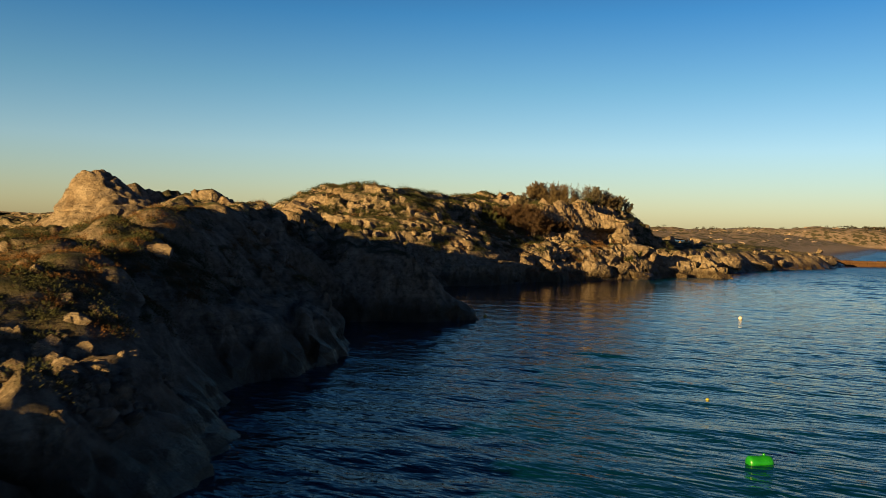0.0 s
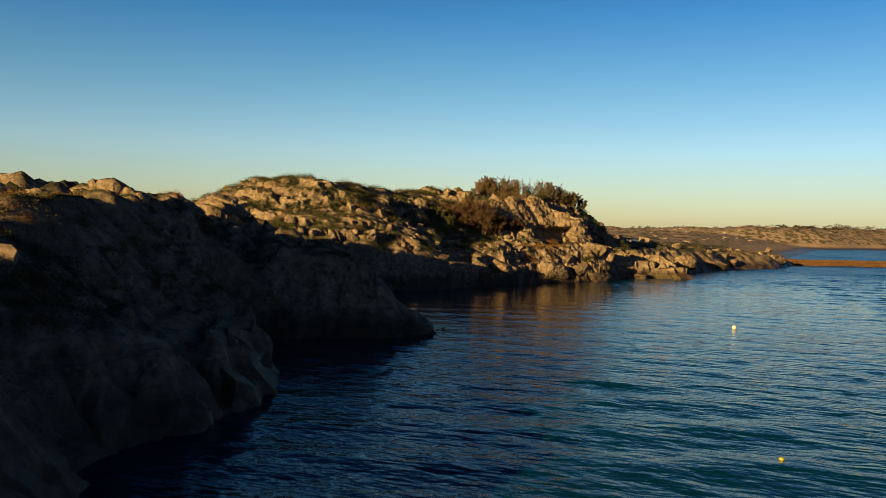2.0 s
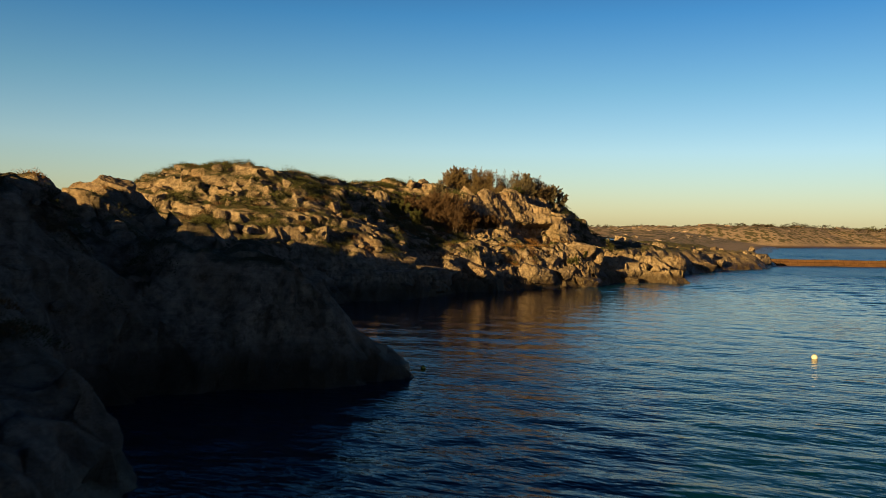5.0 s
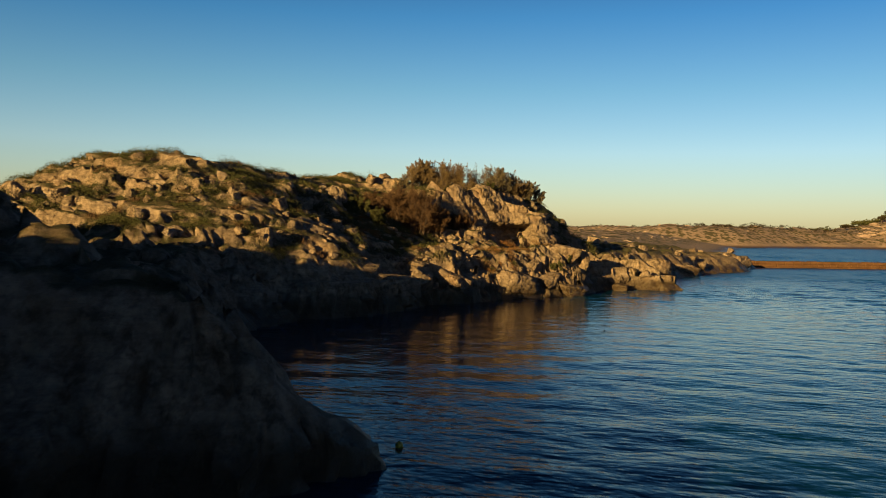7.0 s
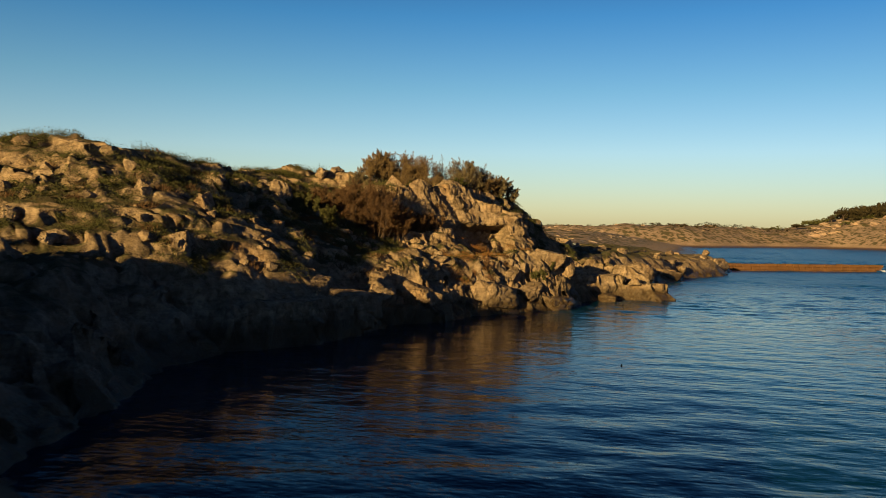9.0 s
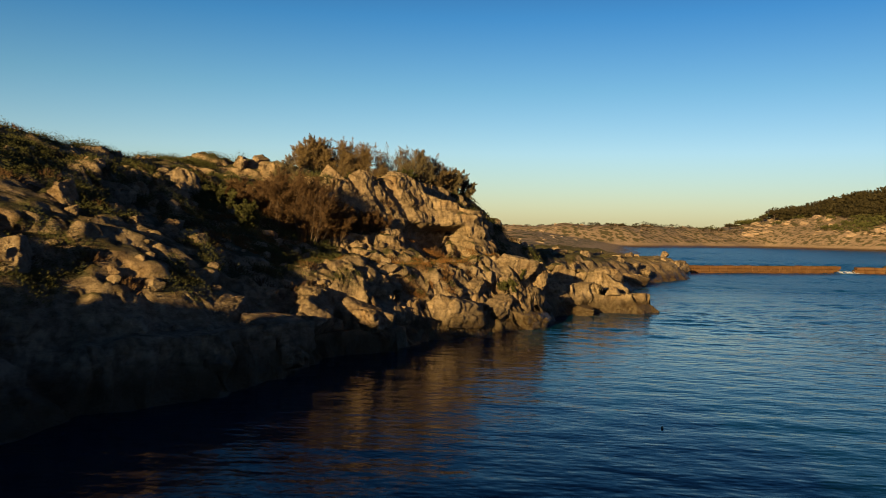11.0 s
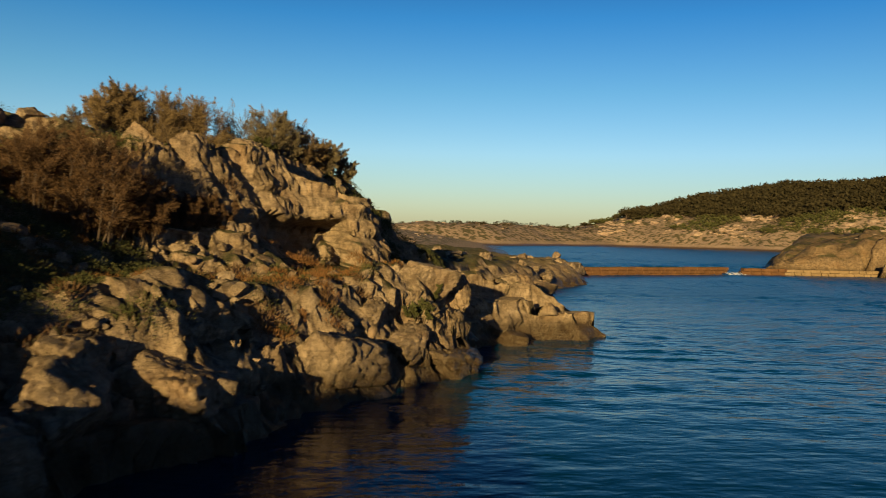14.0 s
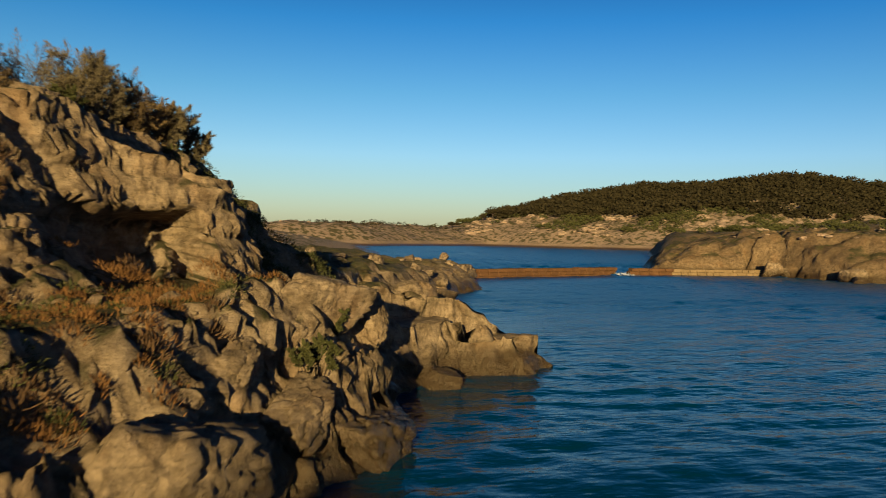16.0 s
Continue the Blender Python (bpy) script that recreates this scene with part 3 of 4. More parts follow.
def sheet(name, xs, ys, height, material, keep=None, shake=0.0, smooth=True):
    gx, gy = np.meshgrid(xs, ys)
    gz = height(gx, gy)
    nx, ny = len(xs), len(ys)
    px, py = gx.copy(), gy.copy()
    if shake:
        # relief of the steep faces: ribs, ledges and hollows pushed out of and into the wall
        sy, sx = np.gradient(gz, ys, xs)
        fall = np.hypot(sx, sy)
        wall = step01(fall, 0.7, 2.2)
        t = 0.85 * gx + 0.52 * gy + 0.3 * fbm(gx * 0.7, gy * 0.7 + gz * 0.5, 95, 3)
        ribs, gap = blocks(t / 1.7 + 0.15 * gz, gz / 0.75, 111, 1.2, 60.0)
        chips, nick = blocks(t / 0.6 + 0.2 * gz, gz / 0.34, 117, 1.2, 60.0)
        out = wall * (0.6 * ribs - 0.35 * (1 - gap) + 0.2 * chips - 0.14 * (1 - nick) + 0.14 * fbm(t * 1.6, gz * 0.5, 113, 4) + 0.26 * fbm(t * 0.5, gz * 2.4, 115, 4))
        hollow = 0.75 * np.clip(gx - 16.4, 0, 5.2) * (1 - step01(gx, 21.7, 22.2)) * step01(gy, 94.5, 95.5) * (1 - step01(gy, 99.5, 101)) * step01(gz, 3.3, 3.6) * (1 - step01(gz, 5.3, 5.9))
        push = shake * 2.2 * out
        py = py + hollow
        px = px + shake * fbm(gx * 0.8 + 0.7 * gz, gy * 0.8, 91, 3) - push * sx / (fall + 0.3)
        py = py + shake * fbm(gx * 0.8, gy * 0.8 + 0.7 * gz, 93, 3) - push * sy / (fall + 0.3)
    idx = np.arange(nx * ny).reshape(ny, nx)
    quads = np.stack([idx[:-1, :-1], idx[:-1, 1:], idx[1:, 1:], idx[1:, :-1]], -1).reshape(-1, 4)
    low = np.max(gz.ravel()[quads], 1) > -1.2
    if keep is not None:
        low &= keep(gx.ravel()[quads].mean(1), gy.ravel()[quads].mean(1))
    quads = quads[low]
    used, inv = np.unique(quads, return_inverse=True)
    verts = np.stack([px.ravel(), py.ravel(), gz.ravel()], 1)[used]
    return new(name, mesh_from(name, verts, inv.reshape(-1, 4), material, smooth)), gz


NX = lines((-62, -17, 0.6), (-17, 9, 0.17), (9, 26, 0.1), (26, 37, 0.17), (37, 81, 0.4))
NY = lines((-16, 8, 0.8), (8, 74, 0.24), (74, 94, 0.13), (94, 102, 0.08), (102, 106, 0.13), (106, 160, 0.42))
ground, NEAR_Z = sheet("ground", NX, NY, near_height, ROCK, None, 0.35)
tagged(ground, "pale craggy limestone coast with dry growth on its ledges", "rocky coast", kind="structure")


def ground_z(x, y):
    i, j = np.clip(np.searchsorted(NX, x), 1, len(NX) - 1), np.clip(np.searchsorted(NY, y), 1, len(NY) - 1)
    u, v = (x - NX[i - 1]) / (NX[i] - NX[i - 1]), (y - NY[j - 1]) / (NY[j] - NY[j - 1])
    return (NEAR_Z[j - 1, i - 1] * (1 - u) + NEAR_Z[j - 1, i] * u) * (1 - v) + (NEAR_Z[j, i - 1] * (1 - u) + NEAR_Z[j, i] * u) * v


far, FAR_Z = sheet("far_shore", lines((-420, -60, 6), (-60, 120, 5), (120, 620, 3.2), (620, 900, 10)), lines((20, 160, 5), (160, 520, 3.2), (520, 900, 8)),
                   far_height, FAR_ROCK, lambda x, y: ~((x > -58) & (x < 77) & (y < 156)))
tagged(far, "low sunlit rocky plain and wooded hill across the lagoon", "far shore", kind="structure")
right, RIGHT_Z = sheet("right_headland", lines((110, 150, 0.45), (150, 420, 4)), lines((60, 160, 0.5), (160, 340, 4)), right_height, TAN_ROCK, None, 0.4)
tagged(right, "steep tan rock headland beside the stone weir", "headland", kind="structure")


def wave_height(x, y):
    """Small wind waves: many short crests from about one side, with gusts and lulls."""
    rng = np.random.default_rng(3)
    gust = 0.75 + 0.6 * fbm(x * 0.06, y * 0.06, 121, 3)
    z = np.zeros(x.shape)
    for k in range(44):
        size = 0.65 * (3.6 / 0.65) ** rng.random()
        way = radians(246) + rng.normal(0, 0.6)
        kx, ky, phase = 2 * np.pi / size * np.cos(way), 2 * np.pi / size * np.sin(way), rng.uniform(0, 6.3)
        crest = np.sin(kx * x + ky * y + phase + 0.9 * fbm(x * 0.15, y * 0.15, 200 + k, 1))
        z = z + 0.0034 * size**0.85 * crest
    lee = 0.4 + 0.7 * step01(np.hypot(x - 6, y - 68), 15, 40)
    lively = 1 + 0.8 * step01(0.6 * x - 0.25 * y, 0, 18)
    return z * gust * lee * lively * (1 + 0.5 * step01(y, 146, 152) * step01(x, 70, 80))


def water_sheet(xs, ys):
    gx, gy = np.meshgrid(xs, ys)
    gz = wave_height(gx, gy)
    gz[0], gz[-1], gz[:, 0], gz[:, -1] = 0, 0, 0, 0
    idx = np.arange(gx.size).reshape(gx.shape)
    quads = np.stack([idx[:-1, :-1], idx[:-1, 1:], idx[1:, 1:], idx[1:, :-1]], -1).reshape(-1, 4)
    dry = np.maximum(inside_distance(gx, gy, COAST), inside_distance(gx, gy, RIGHT_COAST)) > 4.0
    quads = quads[~dry.ravel()[quads].all(1)]
    a, b, c, d = idx[0, 0], idx[0, -1], idx[-1, -1], idx[-1, 0]
    n = gx.size
    rim = [(-1500, -800, 0), (3000, -800, 0), (3000, 2600, 0), (-1500, 2600, 0)]
    edge = [(n, n + 1, b, a), (n + 1, n + 2, c, b), (n + 2, n + 3, d, c), (n + 3, n, a, d)]
    verts = np.concatenate([np.stack([gx.ravel(), gy.ravel(), gz.ravel()], 1), rim])
    return mesh_from("water", verts, np.concatenate([quads, edge]), WATER, True)


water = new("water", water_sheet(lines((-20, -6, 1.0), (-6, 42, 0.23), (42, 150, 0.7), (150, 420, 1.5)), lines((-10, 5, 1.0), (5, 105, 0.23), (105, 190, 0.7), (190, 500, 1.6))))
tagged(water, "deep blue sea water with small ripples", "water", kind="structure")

# ---- rocks that stand free ----


def boulder_mesh(seed, level, facets=12, flute=0.06):
    """A weathered block about 1 m in half-size: cut faces, broken edges, clefts, pits and flutes."""
    rng = np.random.default_rng(seed)
    bm = bmesh.new()
    bmesh.ops.create_icosphere(bm, subdivisions=level, radius=1.0)
    co = np.array([v.co[:] for v in bm.verts])
    faces = np.array([[v.index for v in f.verts] for f in bm.faces])
    bm.free()
    r = np.full(len(co), 1.3)
    for _ in range(facets):
        n = rng.normal(size=3)
        n /= np.linalg.norm(n)
        reach = rng.uniform(0.5, 0.98)
        dot = np.maximum(co @ n, 0.05)
        r = -np.log(np.exp(-40 * r) + np.exp(-40 * np.minimum(reach / dot, 5))) / 40
    p = co * r[:, None]
    bump = np.array([noise.fractal(Vector(q * 1.5 + seed), 0.6, 2.1, 7) for q in p])
    cut = np.array([noise.noise(Vector((q[0] * 4.2 + 0.9 * q[2] + seed, q[1] * 4.2, q[2] * 1.1))) for q in p])
    gaps = np.array([(lambda d: d[1] - d[0])(noise.voronoi(Vector((q[0] * 1.7, q[1] * 1.7, q[2] * 1.3 + seed)))[0]) for q in p])
    p = p * (1 + 0.085 * bump - 1.3 * flute * np.clip(1 - np.abs(cut) / 0.16, 0, 1) - 0.08 * (1 - np.clip(gaps / 0.12, 0, 1)) ** 2)[:, None]
    return mesh_from("boulder", p, faces, BOULDER, level > 4)


def slab_mesh(seed, level=5, long=1.0):
    """A worn limestone slab: flat tilted top, broken sides, runnels down its flanks and sharp-edged nicks."""
    rng = np.random.default_rng(seed)
    bm = bmesh.new()
    bmesh.ops.create_icosphere(bm, subdivisions=level, radius=1.0)
    co = np.array([v.co[:] for v in bm.verts])
    faces = np.array([[v.index for v in f.verts] for f in bm.faces])
    bm.free()
    r = np.full(len(co), 1.6)
    planes = [(1, 0, 0, 0.95), (-1, 0, 0, 0.95), (0, 1, 0, 0.8), (0, -1, 0, 0.8), (0, 0, 1, 0.62), (0, 0, -1, 0.8)]
    planes += [(*rng.normal(size=3), rng.uniform(0.72, 0.95)) for _ in range(7)]
    for nx, ny, nz, reach in planes:
        n = np.array((nx, ny, nz)) + rng.normal(0, 0.2, 3)
        n /= np.linalg.norm(n)
        r = -np.log(np.exp(-34 * r) + np.exp(-34 * np.minimum(reach * rng.uniform(0.88, 1.08) / np.maximum(co @ n, 0.05), 5))) / 34
    p = co * r[:, None]
    rough = np.array([noise.fractal(Vector(q * 2.1 + seed), 0.7, 2.2, 7) for q in p])
    runnel = np.array([noise.noise(Vector((q[0] * 5.5 + 1.2 * q[2] + seed, q[1] * 5.5, q[2] * 0.9))) for q in p])
    crack = np.array([(lambda d: d[1] - d[0])(noise.voronoi(Vector((q[0] * 1.7 + seed, q[1] * 2.4, q[2] * 1.5)))[0]) for q in p])
    p = p * (1 + 0.085 * rough + 0.055 * np.abs(runnel) - 0.16 * (1 - np.clip(crack / 0.14, 0, 1)) ** 2)[:, None]
    return mesh_from("slab", p, faces, BOULDER, level > 4)


SLABS = [slab_mesh(70 + k) for k in range(7)]
FINE_ROCKS = [boulder_mesh(k, 5, 11 + k % 4, 0.06 + 0.02 * (k % 3)) for k in range(4)]
ROCKS = [slab_mesh(90 + k, 4) for k in range(5)] + [boulder_mesh(20 + k, 4, 9, 0.06) for k in range(4)]
SMALL_ROCKS = [boulder_mesh(50 + k, 2, 10, 0.05) for k in range(6)]


def place_rock(mesh, x, y, sx, sy, sz, turn, lean=0.0, sink=0.35, z=None, name="boulder", label="", group=""):
    base = float(ground_z(x, y)) if z is None else z
    ob = new(name, mesh)
    ob.matrix_world = Matrix.Translation((x, y, base + sz * (1 - 2 * sink) * 0.8)) @ Euler((radians(lean), radians(lean * 0.6), radians(turn))).to_matrix().to_4x4() @ Matrix.Diagonal((sx, sy, sz, 1))
    return tagged(ob, label or "pale weathered limestone boulder bedded in the slope", "boulder", group)


# The landmarks: x, y, base z, half-sizes, turn, lean.
LANDMARKS = [
    ("rock_outcrop", 1, -12.1, 31.6, 4.2, 1.3, 1.2, 0.9, 60, 0, "low pale rock at the foot of the crag"),
    ("rock_outcrop", 2, -13.2, 48.6, 5.5, 1.6, 1.2, 0.6, -20, 6, "weathered rock crowning the shaded ridge"),
    ("rock_outcrop", 0, -10.3, 56.0, 5.6, 0.9, 0.7, 1.2, 10, 0, "small pointed rock on the ridge"),
    ("rock_outcrop", 3, -9.0, 55.4, 5.3, 0.55, 0.5, 0.8, 10, 0, "small pointed rock on the ridge"),
    ("rock_outcrop", 1, -1.6, 78.9, 3.6, 2.7, 1.4, 1.55, 38, 5, "broad sunlit rock slab below the hilltop"),
    ("rock_outcrop", 3, 3.3, 93.2, 6.2, 1.0, 1.1, 1.6, 80, 0, "upright pale rock beside the shaded gully"),
    ("rock_outcrop", 0, 12.2, 97.3, 7.4, 0.9, 1.0, 1.7, 40, 12, "upright pale rock under the bushes"),
    ("rock_outcrop", 3, 14.0, 97.9, 6.9, 0.8, 1.0, 1.6, 100, -8, "upright pale rock under the bushes"),
    ("rock_outcrop", 1, 15.4, 96.4, 3.2, 1.2, 1.1, 1.7, 30, 0, "rounded buttress at the foot of the cliff"),
    ("rock_outcrop", 2, 17.4, 100.9, 8.3, 1.1, 0.9, 0.8, 160, 0, "blocky rock on the brow of the cliff"),
    ("boulder", 1, 16.4, 87.4, 0.5, 2.3, 1.4, 1.2, 36, 14, "big fluted sunlit limestone block by the water"),
    ("boulder", 2, 8.7, 81.5, 1.1, 1.7, 1.1, 1.15, 45, 8, "sunlit fluted rock on the lower ledge"),
    ("boulder", 0, 10.8, 83.2, 1.0, 1.6, 1.1, 1.2, 30, 6, "sunlit fluted rock on the lower ledge"),
    ("boulder", 3, 6.2, 86.3, 1.9, 1.5, 0.9, 0.9, 40, 8, "arched pale rock at the edge of the ledge"),
    ("boulder", 1, 3.4, 80.0, 2.4, 1.2, 0.8, 0.75, 35, 5, "flat pale rock at the edge of the ledge"),
    ("boulder", 3, 10.0, 84.2, 2.1, 0.9, 0.6, 0.75, 40, 5, "pale rock on the ledge"),
    ("boulder", 0, 12.0, 85.4, 2.0, 0.8, 0.6, 0.9, 60, 8, "pale rock on the ledge"),
    ("boulder", 1, 17.2, 90.0, 2.1, 1.2, 0.8, 0.9, 55, 6, "pale ridged rock on the ledge"),
    ("boulder", 3, 14.2, 88.0, 1.4, 1.2, 0.5, 0.5, 50, 4, "flat pale rock beside the cleft"),
    ("boulder", 0, 22.3, 92.4, 3.0, 1.5, 1.1, 1.0, 30, 0, "smooth pale rock with green growth on top"),
    ("boulder", 2, 24.6, 93.6, 2.4, 0.7, 0.7, 1.0, 80, 0, "upright pale rock above the inlet"),
    ("boulder", 0, 28.6, 95.2, 0.0, 0.7, 0.6, 0.65, 0, 0, "rounded rock in the shallows"),
    ("boulder", 3, 28.6, 101.6, 1.9, 1.2, 0.9, 0.7, 30, 0, "pale rock on the low spit"),
    ("boulder", 1, 32.6, 104.4, 1.0, 1.1, 0.9, 1.0, 70, 0, "pale rock on the low spit"),
    ("boulder", 2, 36.5, 108.4, 0.6, 1.3, 1.0, 1.2, 45, 0, "pale rock on the low spit"),
    ("boulder", 3, 41.5, 114.3, 0.4, 2.6, 1.5, 1.5, 50, 0, "long sunlit rock at the water's edge"),
    ("boulder", 0, 47.2, 119.6, 0.2, 2.7, 1.6, 1.3, 40, 0, "long sunlit rock at the water's edge"),
    ("boulder", 1, 66.0, 139.6, 0.2, 3.6, 2.0, 1.5, 40, 0, "low sunlit rock at the end of the spit"),
    ("boulder", 2, 59.0, 133.5, 0.6, 3.2, 1.8, 1.3, 40, 0, "low sunlit rock on the spit"),
    ("boulder", 1, 126.6, 137.6, 0.2, 1.7, 1.5, 1.5, 0, 0, "round rock at the foot of the headland"),
    ("boulder", 2, 129.3, 136.8, 0.2, 1.3, 1.2, 1.0, 40, 0, "round rock at the foot of the headland"),
    ("boulder", 3, 123.6, 124.6, 0.0, 2.2, 1.6, 1.4, 70, 0, "dark rock at the foot of the headland"),
    ("boulder", 0, 121.8, 122.2, -0.2, 1.6, 1.2, 1.0, 20, 0, "dark wet rock in the water by the headland"),
]
for name, kind, x, y, z, sx, sy, sz, turn, lean, label in LANDMARKS:
    place_rock(FINE_ROCKS[kind], x, y, sx, sy, sz, turn, lean, 0.2, z, name, label)


def crag(x, y, z, wide, deep, tall, label):
    """A pyramid-shaped crag with a steep back, a ridged shoulder and pitted faces."""
    bm = bmesh.new()
    bmesh.ops.create_icosphere(bm, subdivisions=6, radius=1.0)
    co = np.array([v.co[:] for v in bm.verts])
    faces = np.array([[v.index for v in f.verts] for f in bm.faces])
    bm.free()
    r = np.full(len(co), 1.5)
    for nx, ny, nz, reach in ((-0.9, -0.1, 0.42, 0.68), (0.1, -0.8, 0.6, 0.68), (0.58, -0.3, 0.76, 0.68), (-0.05, -0.1, 0.99, 0.95), (0.5, 0.6, 0.62, 0.6), (-0.4, 0.7, 0.6, 0.6), (-0.6, -0.7, 0.4, 0.62), (0.95, 0.0, 0.3, 0.85), (0.0, 0.0, -1.0, 0.6)):
        r = -np.log(np.exp(-16 * r) + np.exp(-16 * np.minimum(reach / np.maximum(co @ np.array((nx, ny, nz)), 0.05), 5))) / 16
    p = co * r[:, None]
    bump = np.array([noise.fractal(Vector(q * 2.2 + 3.7), 0.75, 2.1, 7) for q in p])
    pits = np.array([noise.voronoi(Vector(q * 6.0))[0][0] for q in p])
    gaps = np.array([(lambda d: d[1] - d[0])(noise.voronoi(Vector((q[0] * 2.4, q[1] * 2.4, q[2] * 3.0)))[0]) for q in p])
    p = p * (1 + 0.085 * bump + 0.09 * np.clip(pits, 0, 0.6) - 0.05 * (1 - np.clip(gaps / 0.2, 0, 1)) ** 2)[:, None]
    ob = new("rock_outcrop", mesh_from("crag", p * np.array([wide, deep, tall]), faces, BOULDER, True))
    ob.location = (x, y, z)
    return tagged(ob, label, "boulder")


crag(-14.6, 34.8, 4.6, 3.6, 3.1, 2.85, "tall pyramid-shaped sunlit limestone crag on the grassy headland")

rng = np.random.default_rng(7)


def scatter_rocks(count, box, sizes, meshes, group, label, accept, flat=0.75):
    made = 0
    for _ in range(count * 30):
        if made >= count:
            break
        x, y = rng.uniform(box[0], box[1]), rng.uniform(box[2], box[3])
        if not accept(x, y) or ground_z(x, y) < 0.5:
            continue
        s = sizes[0] * (sizes[1] / sizes[0]) ** (rng.random() ** 2.2)
        place_rock(meshes[rng.integers(len(meshes))], x, y, s * rng.uniform(0.8, 1.5), s * rng.uniform(0.7, 1.1), s * flat * rng.uniform(0.8, 1.3),
                   rng.uniform(20, 80), rng.uniform(-14, 14), 0.34, None, "boulder", label, group)
        made += 1


def patchy(seed, scale, low):
    return lambda x, y: float(fbm(np.array(x * scale), np.array(y * scale), seed, 3)) > low


# slabs along the shore of the hill, lying side by side with clefts between, all dipping inland
k = 0
for along in np.arange(0.0, 23.0, 1.45):
    for across in (0.3, 1.3, 2.3, 3.4):
        a, c = along + rng.uniform(-0.5, 0.5), across + rng.uniform(-0.4, 0.4)
        x, y = 5.6 + 0.84 * a - 0.5 * c, 76.9 + 0.56 * a + 0.83 * c
        z = float(ground_z(x, y))
        k += 1
        if z < 0.05 or z > 3.0 or float(growth_cover(np.array(x), np.array(y))) > 0.6 or rng.random() < 0.8:
            continue
        big = rng.uniform(0.75, 1.3) * (1.1 - 0.08 * across)
        ob = new("boulder", SLABS[k % 7])
        tip = Euler((radians(rng.uniform(-4, 16)), radians(rng.uniform(-16, 4)), radians(52 + rng.uniform(-18, 18)))).to_matrix().to_4x4()
        ob.matrix_world = Matrix.Translation((x, y, z - 0.3 * big)) @ tip @ Matrix.Diagonal((1.5 * big, 0.85 * big, 0.75 * big, 1))
        tagged(ob, "pale worn limestone slab with runnels on the shore ledge", "boulder", "slabs on the shore ledge")
scatter_rocks(40, (-16, 5, 72, 92), (0.3, 1.05), ROCKS[:5], "boulders on the hillside", "pale weathered boulder among low scrub on the hillside", lambda x, y: patchy(101, 0.22, 0.03)(x, y) and ground_z(x, y) < 7.3 and not (x > 0 and y < 80), 1.0)
scatter_rocks(10, (4, 12, 98, 103), (0.3, 0.7), ROCKS, "boulders on the hillside", "pale weathered boulder near the hilltop", patchy(103, 0.3, 0.0))
scatter_rocks(34, (30, 74, 103, 150), (0.5, 1.6), ROCKS, "rocks on the spit", "tan rock on the low rocky spit", lambda x, y: True)


def loose_stones(name, count, box, sizes, label, seed, accept=None, tall=0.8):
    """Small stones strewn over a stretch of ground, in one mesh."""
    rng = np.random.default_rng(seed)
    shapes = [(np.array([v.co[:] for v in m.vertices]), np.array([p.vertices[:] for p in m.polygons])) for m in SMALL_ROCKS]
    pieces, made = [], 0
    for _ in range(count * 20):
        if made >= count:
            break
        x, y = rng.uniform(box[0], box[1]), rng.uniform(box[2], box[3])
        z = float(ground_z(x, y))
        if z < 0.6 or (accept and not accept(x, y)):
            continue
        made += 1
        v, f = shapes[rng.integers(len(shapes))]
        s = sizes[0] * (sizes[1] / sizes[0]) ** (rng.random() ** 2)
        turn = np.array(Euler((rng.uniform(-0.3, 0.3), rng.uniform(-0.3, 0.3), rng.uniform(0, 6))).to_matrix())
        pieces.append((v @ turn.T * np.array([s * 1.2, s * 0.9, s * tall]) + np.array([x, y, z + 0.15 * s]), f))
    v, f = join(pieces)
    return tagged(new(name, mesh_from(name, v, f, BOULDER)), label, "stones", kind="stuff")


def join(pieces):
    verts, faces, at = [], [], 0
    for v, f in pieces:
        verts.append(v)
        faces.append(f + at)
        at += len(v)
    return np.concatenate(verts), np.concatenate(faces)


loose_stones("ledge_stones", 160, (2, 26, 76, 95), (0.1, 0.4), "small pale stones on the rocky ledges", 61)
loose_stones("shelf_stones", 90, (-9.5, -6, 13, 19), (0.08, 0.34), "small jagged stones on the near shelf", 62, None, 0.9)
loose_stones("shelf_edge_stones", 90, (-8.8, -5.8, 14.2, 16.6), (0.08, 0.2), "jagged stones on the lip of the shelf", 65, None, 0.9)
loose_stones("headland_stones", 120, (-16, -7, 20, 56), (0.12, 0.5), "weathered stones among the grass of the headland", 63, patchy(107, 0.3, 0.0))
loose_stones("hillside_stones", 260, (-18, 8, 70, 100), (0.12, 0.45), "small pale stones between the boulders", 64)

# ---- plants ----


def blades(points, ways, length, width, rng):
    """Thin leaf blades at points, along ways."""
    n = len(points)
    side = np.cross(ways, rng.normal(size=(n, 3)))
    side /= np.linalg.norm(side, axis=1, keepdims=True) + 1e-9
    long, wide = length * rng.uniform(0.6, 1.3, (n, 1)), width * rng.uniform(0.6, 1.3, (n, 1))
    verts = np.stack([points - side * wide, points + side * wide, points + ways * long * 0.6 + side * wide * 0.8, points + ways * long], 1).reshape(-1, 3)
    faces = np.arange(4 * n).reshape(-1, 4)
    return verts, faces


